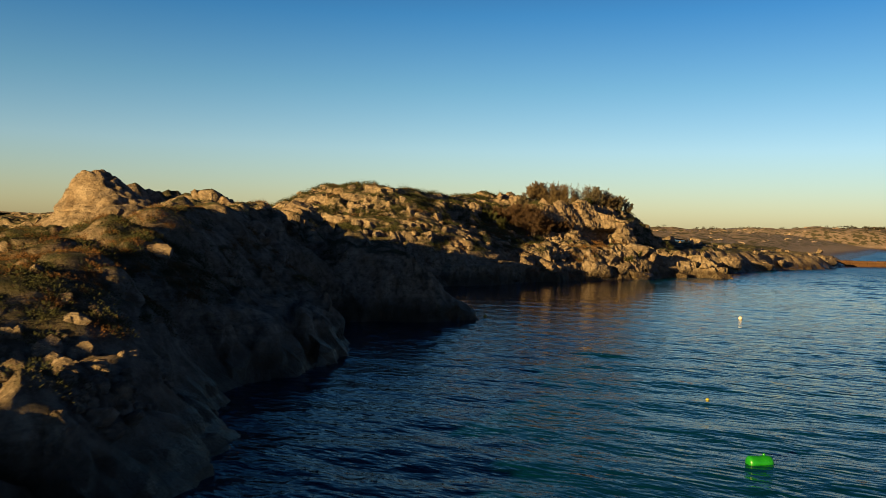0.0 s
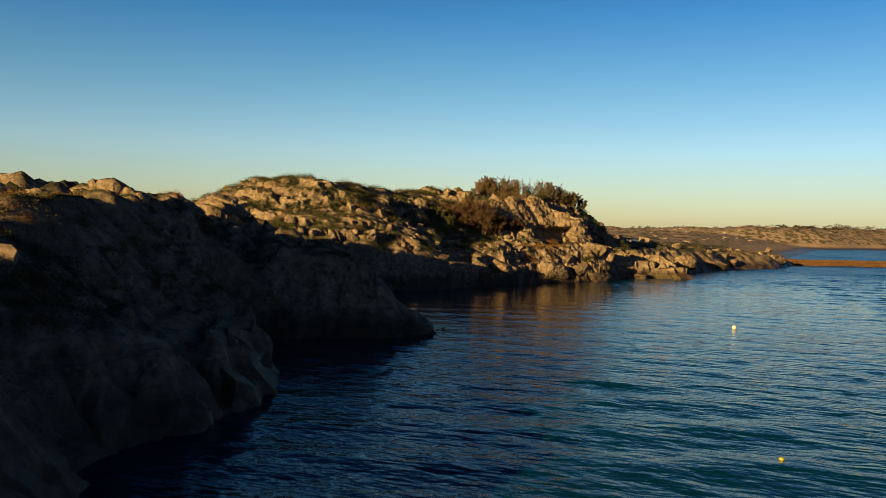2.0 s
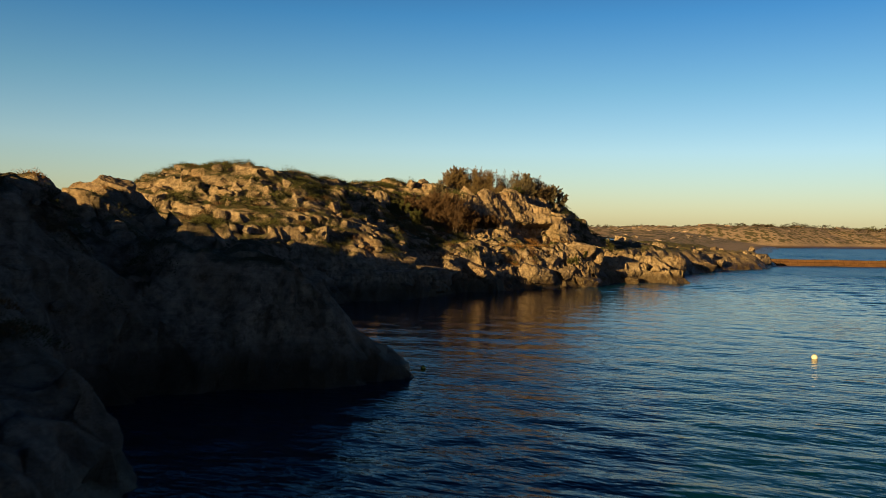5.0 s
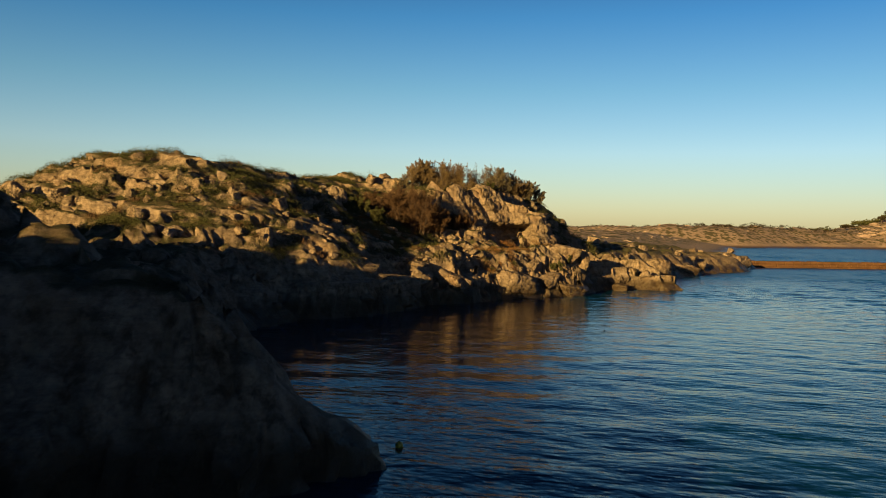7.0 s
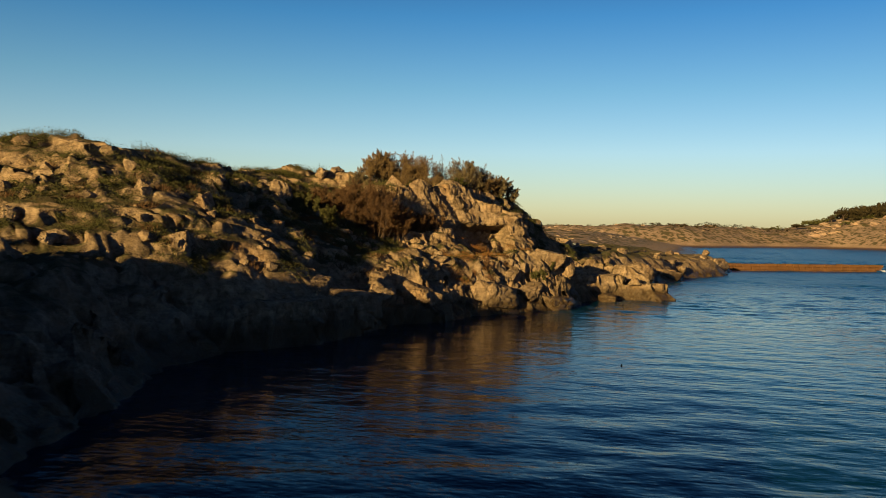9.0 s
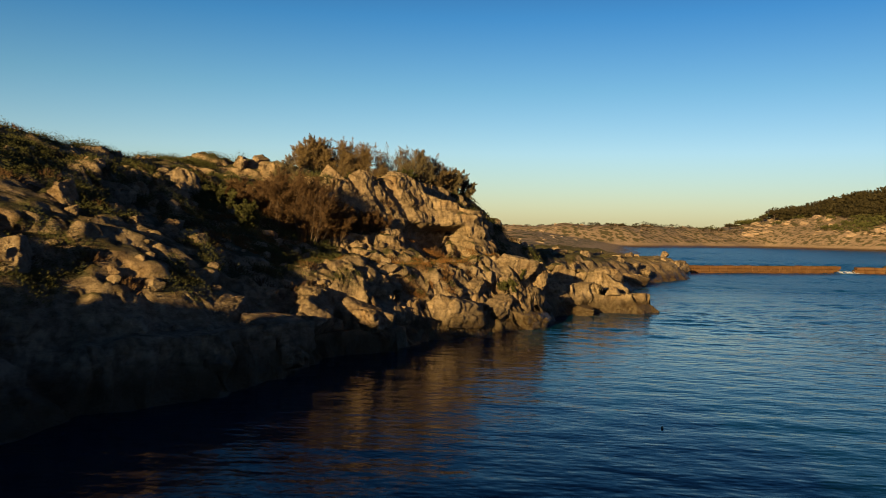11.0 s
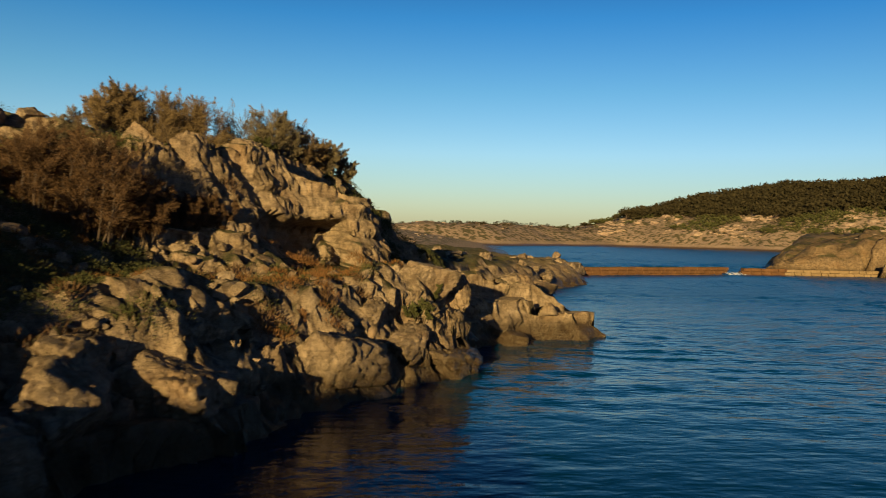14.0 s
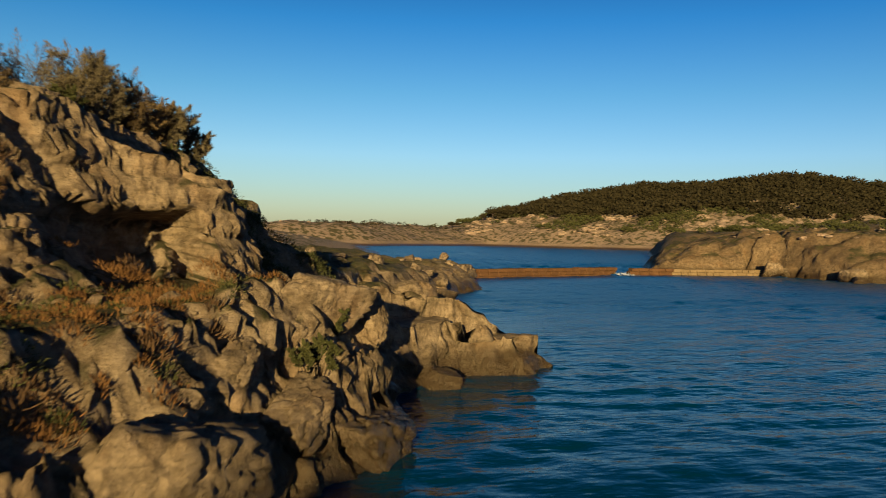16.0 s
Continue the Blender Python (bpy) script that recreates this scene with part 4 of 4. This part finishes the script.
def tube(path, radii, sides=5):
    path = np.asarray(path)
    verts, faces = [], []
    for k, (p, r) in enumerate(zip(path, radii)):
        d = path[min(k + 1, len(path) - 1)] - path[max(k - 1, 0)]
        d = d / (np.linalg.norm(d) + 1e-9)
        a = np.cross(d, (0.3, 0.9, 0.1))
        a /= np.linalg.norm(a) + 1e-9
        b = np.cross(d, a)
        for s in range(sides):
            w = 2 * np.pi * s / sides
            verts.append(p + r * (np.cos(w) * a + np.sin(w) * b))
    for k in range(len(path) - 1):
        for s in range(sides):
            t = (s + 1) % sides
            faces.append((k * sides + s, k * sides + t, (k + 1) * sides + t, (k + 1) * sides + s))
    return np.array(verts), np.array(faces)


def bush(name, x, y, z, height, spread, stems, leaf, label, seed, lean=(0, 0), twig=0.32, dense=46, width=0.014):
    """An upright bush: forked stems in a vase shape, with feathery twigs on the outer two thirds."""
    rng = np.random.default_rng(seed)
    wood, pts, ways = [], [], []
    for _ in range(stems):
        a, out = rng.uniform(0, 2 * np.pi), spread * rng.uniform(0.02, 1.0) ** 0.55
        tall = height * (0.35 + 0.65 * np.sqrt(max(0.0, 1.02 - (out / spread) ** 2))) * rng.uniform(0.78, 1.02)
        start = np.array([0.45 * out * np.cos(a), 0.45 * out * np.sin(a), -0.3])
        tip = np.array([out * np.cos(a) + lean[0] * tall, out * np.sin(a) + lean[1] * tall, tall])
        bend = rng.normal(0, 0.06 * height, 3)
        us = np.linspace(0, 1, 6)
        path = np.array([start + (tip - start) * u + bend * np.sin(np.pi * u) for u in us])
        wood.append(tube(path, 0.03 * (1 - us) * height / 3 + 0.006, 5))
        for _ in range(15):
            u = rng.uniform(0.15, 0.98) ** 0.7
            base = start + (tip - start) * u + bend * np.sin(np.pi * u)
            way = rng.normal(size=3) * 0.6 + np.array([np.cos(a) * 0.4, np.sin(a) * 0.4, 0.7])
            way /= np.linalg.norm(way)
            size = height * rng.uniform(0.08, 0.19)
            end = base + way * size
            wood.append(tube(np.array([base, (base + end) / 2 + rng.normal(0, 0.03, 3), end]), (0.011, 0.007, 0.003), 4))
            s = rng.uniform(0.05, 1.1, (dense, 1))
            p = base + (end - base) * s + rng.normal(0, 0.035 * height, (dense, 3)) * (1.15 - s)
            w = way + rng.normal(0, 0.35, (dense, 3))
            pts.append(p)
            ways.append(w / np.linalg.norm(w, axis=1, keepdims=True))
    thing = new(name)
    thing.location = (x, y, z)
    tagged(thing, label, "bush", "bushes on the hill")
    v, f = join(wood)
    stem = new("trunk", mesh_from("trunk", v, f, BARK, True))
    stem.parent = thing
    v, f = blades(np.concatenate(pts), np.concatenate(ways), twig, width, rng)
    crown = new("crown", mesh_from("crown", v, f, leaf))
    crown.parent = thing
    return thing


RUSSET, GREYGREEN = "feathery russet-brown bush on the hilltop", "feathery grey-green bush on the brow of the hill"
BUSHES = [
    (9.9, 99.8, 8.6, 1.6, 0.7, 9, TAMARISK_GREEN, "small wispy grey-green bush on the skyline", (0, 0)),
    (12.2, 102.4, 8.8, 2.5, 1.5, 40, TAMARISK, RUSSET, (-0.05, 0)),
    (13.9, 102.8, 8.9, 2.7, 1.5, 42, TAMARISK, RUSSET, (0.0, 0)),
    (15.6, 102.6, 8.9, 2.5, 1.4, 38, TAMARISK, RUSSET, (0.05, 0)),
    (17.6, 103.6, 9.0, 2.2, 1.1, 18, TAMARISK_GREEN, GREYGREEN, (0.1, 0)),
    (19.2, 103.6, 8.9, 2.4, 1.3, 32, TAMARISK_GREEN, GREYGREEN, (0.1, 0)),
    (21.3, 105.0, 8.5, 2.3, 1.3, 32, TAMARISK, RUSSET, (0.2, 0)),
    (23.0, 106.1, 8.1, 1.9, 1.2, 28, TAMARISK_GREEN, GREYGREEN, (0.35, 0)),
    (24.3, 107.0, 7.8, 1.5, 0.8, 14, TAMARISK_GREEN, GREYGREEN, (0.5, 0)),
    (8.4, 93.6, 8.6, 0, 1.6, 44, BROWN_SCRUB, "tall dry brown bush at the back of the ledge", (0, 0)),
    (10.2, 93.4, 8.7, 0, 1.6, 44, BROWN_SCRUB, "tall dry brown bush at the back of the ledge", (0, 0)),
    (6.8, 94.6, 8.2, 0, 1.4, 28, BROWN_SCRUB, "dry brown bush in the gully", (-0.05, 0)),
    (12.0, 94.2, 7.2, 0, 1.2, 26, BROWN_SCRUB, "dry brown bush below the cliff", (0.05, 0)),
    (13.4, 95.4, 6.0, 0, 1.2, 30, BROWN_SCRUB, "dry brown bush below the cliff", (0.05, 0)),
    (14.8, 96.0, 5.4, 0, 1.0, 26, BROWN_SCRUB, "dry brown bush below the cliff", (0.05, 0)),
    (18.4, 101.8, 8.8, 1.0, 0.8, 16, GREEN_SCRUB, "low green bush on the brow of the cliff", (0, 0)),
    (14.4, 101.2, 8.6, 1.0, 0.9, 14, GREEN_SCRUB, "low green bush under the russet bushes", (0, 0)),
    (6.6, 89.6, 3.6, 1.4, 0.9, 18, GREEN_SCRUB, "leafy green bush at the foot of the gully", (0, 0)),
    (5.2, 91.4, 4.0, 1.3, 1.1, 18, GREEN_SCRUB, "leafy green bush at the foot of the gully", (0, 0)),
    (22.6, 92.3, 3.9, 0.6, 0.7, 12, GREEN_SCRUB, "green cushion bush on the smooth rock", (0, 0)),
    (21.4, 90.6, 2.6, 0.6, 0.7, 12, GREEN_SCRUB, "green cushion bush on the ledge", (0, 0)),
]
for k, (x, y, z, tall, spread, stems, leaf, label, lean) in enumerate(BUSHES):
    green = leaf is GREEN_SCRUB
    if leaf is BROWN_SCRUB:
        tall = max(1.2, 0.92 * (z - float(ground_z(x, y))))
    bush("bush", x, y, float(ground_z(x, y)), tall + max(0.0, z - float(ground_z(x, y))) * (leaf in (TAMARISK, TAMARISK_GREEN)), spread, stems, leaf, label, 300 + k, lean, 0.08 if green else 0.13, 70 if green else 125, 0.015 if green else 0.0062)


def scrub(name, count, box, accept, leaf, size, label, seed, upright=0.5, per=90, width=0.022, long=0.16, clear=0.6):
    """Low cushions of growth over a stretch of ground, in one mesh."""
    rng = np.random.default_rng(seed)
    pts, ways, made = [], [], 0
    for _ in range(count * 25):
        if made >= count:
            break
        x, y = rng.uniform(box[0], box[1]), rng.uniform(box[2], box[3])
        z = float(ground_z(x, y))
        if z < clear or not accept(x, y):
            continue
        made += 1
        s = rng.uniform(*size)
        d = rng.normal(size=(per, 3))
        d /= np.linalg.norm(d, axis=1, keepdims=True)
        d[:, 2] = np.abs(d[:, 2])
        r = rng.uniform(0.35, 1.0, (per, 1)) ** 0.6 * (1 + 0.35 * np.sin(3 * d[:, :1] + 5 * d[:, 1:2] + made))
        off = d * r * np.array([s, s, s * 0.45])
        px, py = x + off[:, 0], y + off[:, 1]
        pts.append(np.stack([px, py, ground_z(px, py) * 0.5 + z * 0.5 + off[:, 2] - 0.05], 1))
        w = d + np.array([0, 0, upright]) + rng.normal(0, 0.35, (per, 3))
        ways.append(w / np.linalg.norm(w, axis=1, keepdims=True))
    v, f = blades(np.concatenate(pts), np.concatenate(ways), long, width, rng)
    return tagged(new(name, mesh_from(name, v, f, leaf)), label, "scrub", kind="stuff")


def cover(low):
    return lambda x, y: float(growth_cover(np.array(x), np.array(y))) > low


scrub("hillside_scrub", 680, (-20, 12, 72, 104), patchy(201, 0.25, 0.0), GREEN_SCRUB, (0.4, 1.15), "dark green low scrub between the boulders", 1, 0.4, 620, 0.011, 0.075, 3.2)
scrub("crest_scrub", 110, (-8, 6, 86, 102), patchy(203, 0.2, -0.1), GREEN_SCRUB, (0.5, 1.1), "dark green low scrub along the crest", 2, 0.4, 650, 0.011, 0.075, 6.5)
scrub("shaded_slope_scrub", 150, (23, 31, 102, 112), lambda x, y: True, GREEN_SCRUB, (0.3, 0.8), "dark green scrub on the shaded slope", 3, 0.4, 260, 0.017, 0.11, 2.0)
scrub("bench_grass", 320, (2, 24, 80, 97), cover(0.45), DRY_GRASS, (0.2, 0.5), "dry rusty grass on the ledge", 4, 1.0, 110, 0.010, 0.13, 2.0)
scrub("bench_scrub", 90, (2, 25, 78, 96), cover(0.4), GREEN_SCRUB, (0.25, 0.6), "green tufts on the ledge", 5, 0.5, 280, 0.013, 0.08, 2.0)
scrub("plateau_scrub", 240, (-17, -7.5, 13, 32), cover(0.2), GREEN_SCRUB, (0.25, 0.7), "olive cushions of low growth on the headland", 11, 0.4, 330, 0.010, 0.055, 2.4)
scrub("headland_grass", 420, (-18, -6, 13, 56), cover(0.3), DRY_GRASS, (0.2, 0.5), "dry grass on the headland", 6, 0.7, 220, 0.007, 0.08, 2.6)
scrub("headland_scrub", 260, (-18, -5, 14, 58), patchy(207, 0.25, 0.0), GREEN_SCRUB, (0.25, 0.7), "dark green tufts on the headland", 8, 0.5, 330, 0.010, 0.06, 2.2)
scrub("dry_brush", 120, (-14, 20, 74, 98), patchy(209, 0.3, 0.08), BROWN_SCRUB, (0.25, 0.6), "rusty dry brush among the rocks", 9, 0.8, 120, 0.016, 0.2, 2.4)

# ---- the far shore's woods and rocks ----


def woodland(name, xs, ys, size, label, seed, per=46, ground=far_height, leaf=PINE):
    """Crowns of small leaf clumps over a stretch of far ground, in one mesh, each on a short stem."""
    rng = np.random.default_rng(seed)
    n = len(xs)
    s = rng.uniform(size[0], size[1], n)
    z = ground(xs, ys)
    d = rng.normal(size=(n, per, 3))
    d /= np.linalg.norm(d, axis=2, keepdims=True)
    d[:, :, 2] = np.abs(d[:, :, 2]) * 1.1 - 0.25
    lump = 1 + 0.3 * np.sin(4 * d[:, :, :1] + np.arange(n)[:, None, None]) * np.cos(3 * d[:, :, 1:2] + 2 * np.arange(n)[:, None, None])
    r = rng.uniform(0.45, 1.0, (n, per, 1)) ** 0.5 * lump
    p = np.stack([xs, ys, z], 1)[:, None] + d * r * s[:, None, None] * np.array([1, 1, 0.75]) + np.array([0, 0, 0.75]) * s[:, None, None]
    w = d + rng.normal(0, 0.5, d.shape)
    w /= np.linalg.norm(w, axis=2, keepdims=True)
    v, f = blades(p.reshape(-1, 3), w.reshape(-1, 3), float(np.mean(s)) * 0.5, float(np.mean(s)) * 0.17, rng)
    return tagged(new(name, mesh_from(name, v, f, leaf)), label, "woodland", kind="stuff")


rng = np.random.default_rng(11)
xs, ys = rng.uniform(370, 640, 26000), rng.uniform(180, 560, 26000)
high = far_height(xs, ys)
wood = (high > 19 + 9 * fbm(xs * 0.02, ys * 0.02, 71, 3)) & (high > 14)
woodland("pine_wood", xs[wood][:3800], ys[wood][:3800], (1.6, 5.0), "dense dark olive pine wood on the far hill", 12, 44)
low = (high > 9) & (high < 24) & (fbm(xs * 0.03, ys * 0.03, 73, 3) > -0.02)
woodland("hillside_maquis", xs[low][:2600], ys[low][:2600], (0.9, 2.6), "low dark shrubs on the rocky far slope", 13, 30, far_height, GREEN_SCRUB)
xs, ys = rng.uniform(60, 400, 9000), rng.uniform(300, 700, 9000)
high = far_height(xs, ys)
plain = (high > 8.5) & (fbm(xs * 0.02, ys * 0.006, 75, 3) > 0.1)
woodland("plain_scrub", xs[plain][:700], ys[plain][:700], (0.6, 1.5), "low olive scrub on the far plain", 14, 26)
xs, ys = rng.uniform(128, 240, 3000), rng.uniform(90, 230, 3000)
high = right_height(xs, ys)
top = (high > 7.4) & (fbm(xs * 0.08, ys * 0.08, 79, 3) > 0.0)
woodland("headland_maquis", xs[top][:420], ys[top][:420], (0.5, 1.3), "dark green shrubs on top of the rock headland", 15, 50, right_height, GREEN_SCRUB)


def far_stones(name, xs, ys, size, ground, label, seed):
    rng = np.random.default_rng(seed)
    bm = bmesh.new()
    bmesh.ops.create_icosphere(bm, subdivisions=2, radius=1.0)
    co = np.array([v.co[:] for v in bm.verts])
    fa = np.array([[v.index for v in f.verts] for f in bm.faces])
    bm.free()
    n = len(xs)
    z = ground(xs, ys) - 0.1
    s = size[0] * (size[1] / size[0]) ** (rng.random(n) ** 2)
    wob = 1 + 0.28 * np.sin(3.1 * co[None, :, 0] + rng.uniform(0, 6, (n, 1))) * np.cos(2.7 * co[None, :, 1] + rng.uniform(0, 6, (n, 1))) + rng.uniform(-0.22, 0.22, (n, len(co)))
    p = np.stack([xs, ys, z], 1)[:, None] + co[None] * wob[:, :, None] * s[:, None, None] * np.array([1.6, 1.3, 0.6])
    f = (fa[None] + (np.arange(n) * len(co))[:, None, None]).reshape(-1, 3)
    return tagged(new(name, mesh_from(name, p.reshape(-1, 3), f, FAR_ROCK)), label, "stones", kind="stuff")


xs, ys = rng.uniform(330, 560, 9000), rng.uniform(230, 500, 9000)
high = far_height(xs, ys)
ok = (high > 7) & (high < 25) & (fbm(xs * 0.025, ys * 0.025, 83, 3) > 0.02)
far_stones("far_slope_rocks", xs[ok][:300], ys[ok][:300], (0.8, 2.8), far_height, "pale rocks strewn on the far slope", 16)
xs, ys = rng.uniform(118, 150, 3000), rng.uniform(90, 155, 3000)
high = right_height(xs, ys)
ok = high > 6.0
far_stones("headland_rocks", xs[ok][:90], ys[ok][:90], (0.25, 0.8), right_height, "broken pale rocks on top of the headland", 17)
xs, ys = rng.uniform(60, 330, 6000), rng.uniform(160, 520, 6000)
high = far_height(xs, ys)
ok = (high > 3.5)
far_stones("plain_rocks", xs[ok][:420], ys[ok][:420], (0.3, 1.0), far_height, "pale rocks scattered over the far plain", 18)


def umbrella_pine(x, y, z, height, spread, label, seed):
    rng = np.random.default_rng(seed)
    thing = new("pine_tree")
    thing.location = (x, y, z)
    tagged(thing, label, "tree", "pines on the far hill")
    pieces = [tube([(0, 0, -0.5), (0.2, 0, height * 0.35), (0.1, 0.1, height * 0.7)], (0.35, 0.26, 0.16), 7)]
    for k in range(7):
        a = k * 0.9
        pieces.append(tube([(0.15, 0, height * 0.5), (spread * 0.4 * np.cos(a), spread * 0.4 * np.sin(a), height * 0.68), (spread * 0.75 * np.cos(a), spread * 0.75 * np.sin(a), height * 0.8)], (0.13, 0.09, 0.04), 5))
    v, f = join(pieces)
    trunk = new("trunk", mesh_from("trunk", v, f, BARK, True))
    trunk.parent = thing
    n = 900
    centres = np.stack([rng.normal(0, spread * 0.5, 14), rng.normal(0, spread * 0.5, 14), height * rng.uniform(0.72, 0.95, 14)], 1)
    p = centres[rng.integers(14, size=n)] + rng.normal(0, 1, (n, 3)) * np.array([spread * 0.17, spread * 0.17, height * 0.06])
    w = rng.normal(size=(n, 3)) + np.array([0, 0, 0.6])
    w /= np.linalg.norm(w, axis=1, keepdims=True)
    v, f = blades(p, w, 0.8, 0.22, rng)
    crown = new("crown", mesh_from("crown", v, f, PINE))
    crown.parent = thing
    return thing


for k, (x, y, tall, spread) in enumerate([(388, 487, 7.5, 4.2), (383, 492, 4.5, 2.8), (397, 480, 5.0, 3.2), (366, 505, 4.0, 4.0)]):
    umbrella_pine(x, y, float(far_height(np.array(float(x)), np.array(float(y)))), tall, spread, "wide-crowned dark pine standing out on the far slope", 500 + k)

# ---- the weir ----


def block_mesh(seed, long, deep, tall, stone):
    """One rough-hewn block with worn edges."""
    rng = np.random.default_rng(seed)
    bm = bmesh.new()
    bmesh.ops.create_cube(bm, size=1.0)
    for v in bm.verts:
        v.co = Vector((v.co.x * long, v.co.y * deep, v.co.z * tall)) + Vector(rng.normal(0, 0.03, 3))
    bmesh.ops.bevel(bm, geom=bm.edges[:], offset=0.06, segments=1, affect="EDGES")
    me = bpy.data.meshes.new("stone_block")
    bm.to_mesh(me)
    bm.free()
    me.materials.append(stone)
    return me


RUST_BLOCKS = [block_mesh(k, 1.52 if k < 3 else 1.1, 1.25, 0.46, WALL_STONE) for k in range(5)]
OCHRE_BLOCKS = [block_mesh(k, 1.52 if k < 3 else 1.1, 1.4, 0.46, LEDGE_STONE) for k in range(5)]


def weir(start, end, top, label, seed, stone=WALL_STONE, shapes=RUST_BLOCKS):
    rng = np.random.default_rng(seed)
    a, b = Vector((*start, 0)), Vector((*end, 0))
    along = (b - a).normalized()
    turn = math.atan2(along.y, along.x)
    thing = new("stone_weir")
    thing.matrix_world = Matrix.Translation(a) @ Matrix.Rotation(turn, 4, "Z")
    tagged(thing, label, "weir", "weir of the lagoon")
    length = (b - a).length
    bm = bmesh.new()
    bmesh.ops.create_cube(bm, size=1.0)
    for v in bm.verts:
        v.co = Vector(((v.co.x + 0.5) * length, v.co.y * 0.95, v.co.z * 2.0 - 1.02 + top))
    part("core", bm, stone, thing, "rubble core of the weir")
    for course in range(3):
        x = -0.3 * (course % 2)
        while x < length:
            k = int(rng.integers(5))
            long = 1.55 if k < 3 else 1.13
            block = new("stone_block", shapes[k])
            block.parent = thing
            block.matrix_local = Matrix.Translation((x + long / 2, rng.normal(0, 0.03), top - 0.24 - 0.47 * course + rng.normal(0, 0.025))) @ Euler((0, rng.normal(0, 0.015), rng.normal(0, 0.02))).to_matrix().to_4x4()
            x += long + 0.03
    return thing


weir((74.5, 150.2), (103.2, 149.6), 1.12, "low rust-brown stone weir closing the lagoon", 31)
weir((107.2, 148.6), (113.4, 145.96), 1.0, "low rust-brown end of the weir beyond the gap", 32)
weir((113.5, 145.9), (134.0, 137.2), 0.95, "low ochre stone ledge running to the headland", 33, LEDGE_STONE, OCHRE_BLOCKS)

foam_pts = np.stack(np.meshgrid(np.linspace(103.4, 107.0, 40), np.linspace(146.6, 149.2, 24)), -1).reshape(-1, 2)
fz = 0.06 + 0.5 * step01(foam_pts[:, 1], 147.6, 149.0) * 0.6 + 0.1 * fbm(foam_pts[:, 0] * 2.5, foam_pts[:, 1] * 2.5, 97, 3)
fi = np.arange(40 * 24).reshape(24, 40)
fq = np.stack([fi[:-1, :-1], fi[:-1, 1:], fi[1:, 1:], fi[1:, :-1]], -1).reshape(-1, 4)
fq = fq[fbm(foam_pts[fq[:, 0], 0] * 1.2, foam_pts[fq[:, 0], 1] * 1.2, 99, 3) > -0.12]
tagged(new("foam", mesh_from("foam", np.column_stack([foam_pts, fz]), fq, FOAM, True)), "white foam where water spills through the weir", "foam", kind="stuff")

# ---- buoys ----


def lathe(profile, sides=20):
    bm = bmesh.new()
    rings = [[bm.verts.new((r * math.cos(2 * math.pi * k / sides), r * math.sin(2 * math.pi * k / sides), z)) for k in range(sides)] for r, z in profile]
    for lower, upper in zip(rings, rings[1:]):
        for k in range(sides):
            bm.faces.new((lower[k], lower[(k + 1) % sides], upper[(k + 1) % sides], upper[k]))
    bm.faces.new(rings[-1])
    bm.faces.new(rings[0][::-1])
    for f in bm.faces:
        f.smooth = True
    return bm


def ball_buoy(x, y, r, material, label):
    thing = new("mooring_buoy")
    thing.location = (x, y, 0)
    tagged(thing, label, "buoy")
    steps = [(r * math.cos(a), r * 0.45 + r * math.sin(a)) for a in (radians(-84 + 14 * k) for k in range(13))]
    float_ = part("float", lathe([(max(p, 0.01), z) for p, z in steps]), material, thing)
    part("ring", lathe([(r * 0.16, r * 1.38), (r * 0.24, r * 1.44), (r * 0.24, r * 1.54), (r * 0.12, r * 1.6)], 10), ROPE, float_, "dark mooring eye")
    return thing


def drum_buoy(x, y, turn):
    thing = new("drum_buoy")
    thing.matrix_world = pose(x, y, 0.045, 0, 0, turn)
    tagged(thing, "bright green plastic drum buoy lying on the water", "buoy")
    bm = lathe([(0.02, -0.29), (0.10, -0.285), (0.145, -0.25), (0.152, -0.2), (0.155, -0.06), (0.153, -0.05), (0.153, 0.05),
                (0.155, 0.06), (0.152, 0.2), (0.145, 0.25), (0.10, 0.285), (0.02, 0.29)], 24)
    bmesh.ops.rotate(bm, verts=bm.verts, cent=(0, 0, 0), matrix=Matrix.Rotation(radians(90), 3, "Y"))
    drum = part("drum", bm, GREEN_PLASTIC, thing)
    bm = lathe([(0.03, 0.0), (0.035, 0.03), (0.02, 0.05)], 12)
    bmesh.ops.translate(bm, verts=bm.verts, vec=(0.1, 0, 0.15))
    part("handle", bm, GREEN_PLASTIC, drum, "small green carrying lug")
    return thing


drum_buoy(7.12, 17.5, 8)
ball_buoy(18.4, 48.8, 0.12, WHITE_PLASTIC, "small pale ball buoy floating in the bay")
ball_buoy(8.2, 24.2, 0.06, YELLOW_PLASTIC, "tiny yellow marker buoy on the water")
ball_buoy(2.62, 46.8, 0.09, YELLOW_PLASTIC, "tiny yellow marker buoy by the headland")
ball_buoy(15.89, 67.32, 0.035, ROPE, "tiny dark marker buoy on the water")
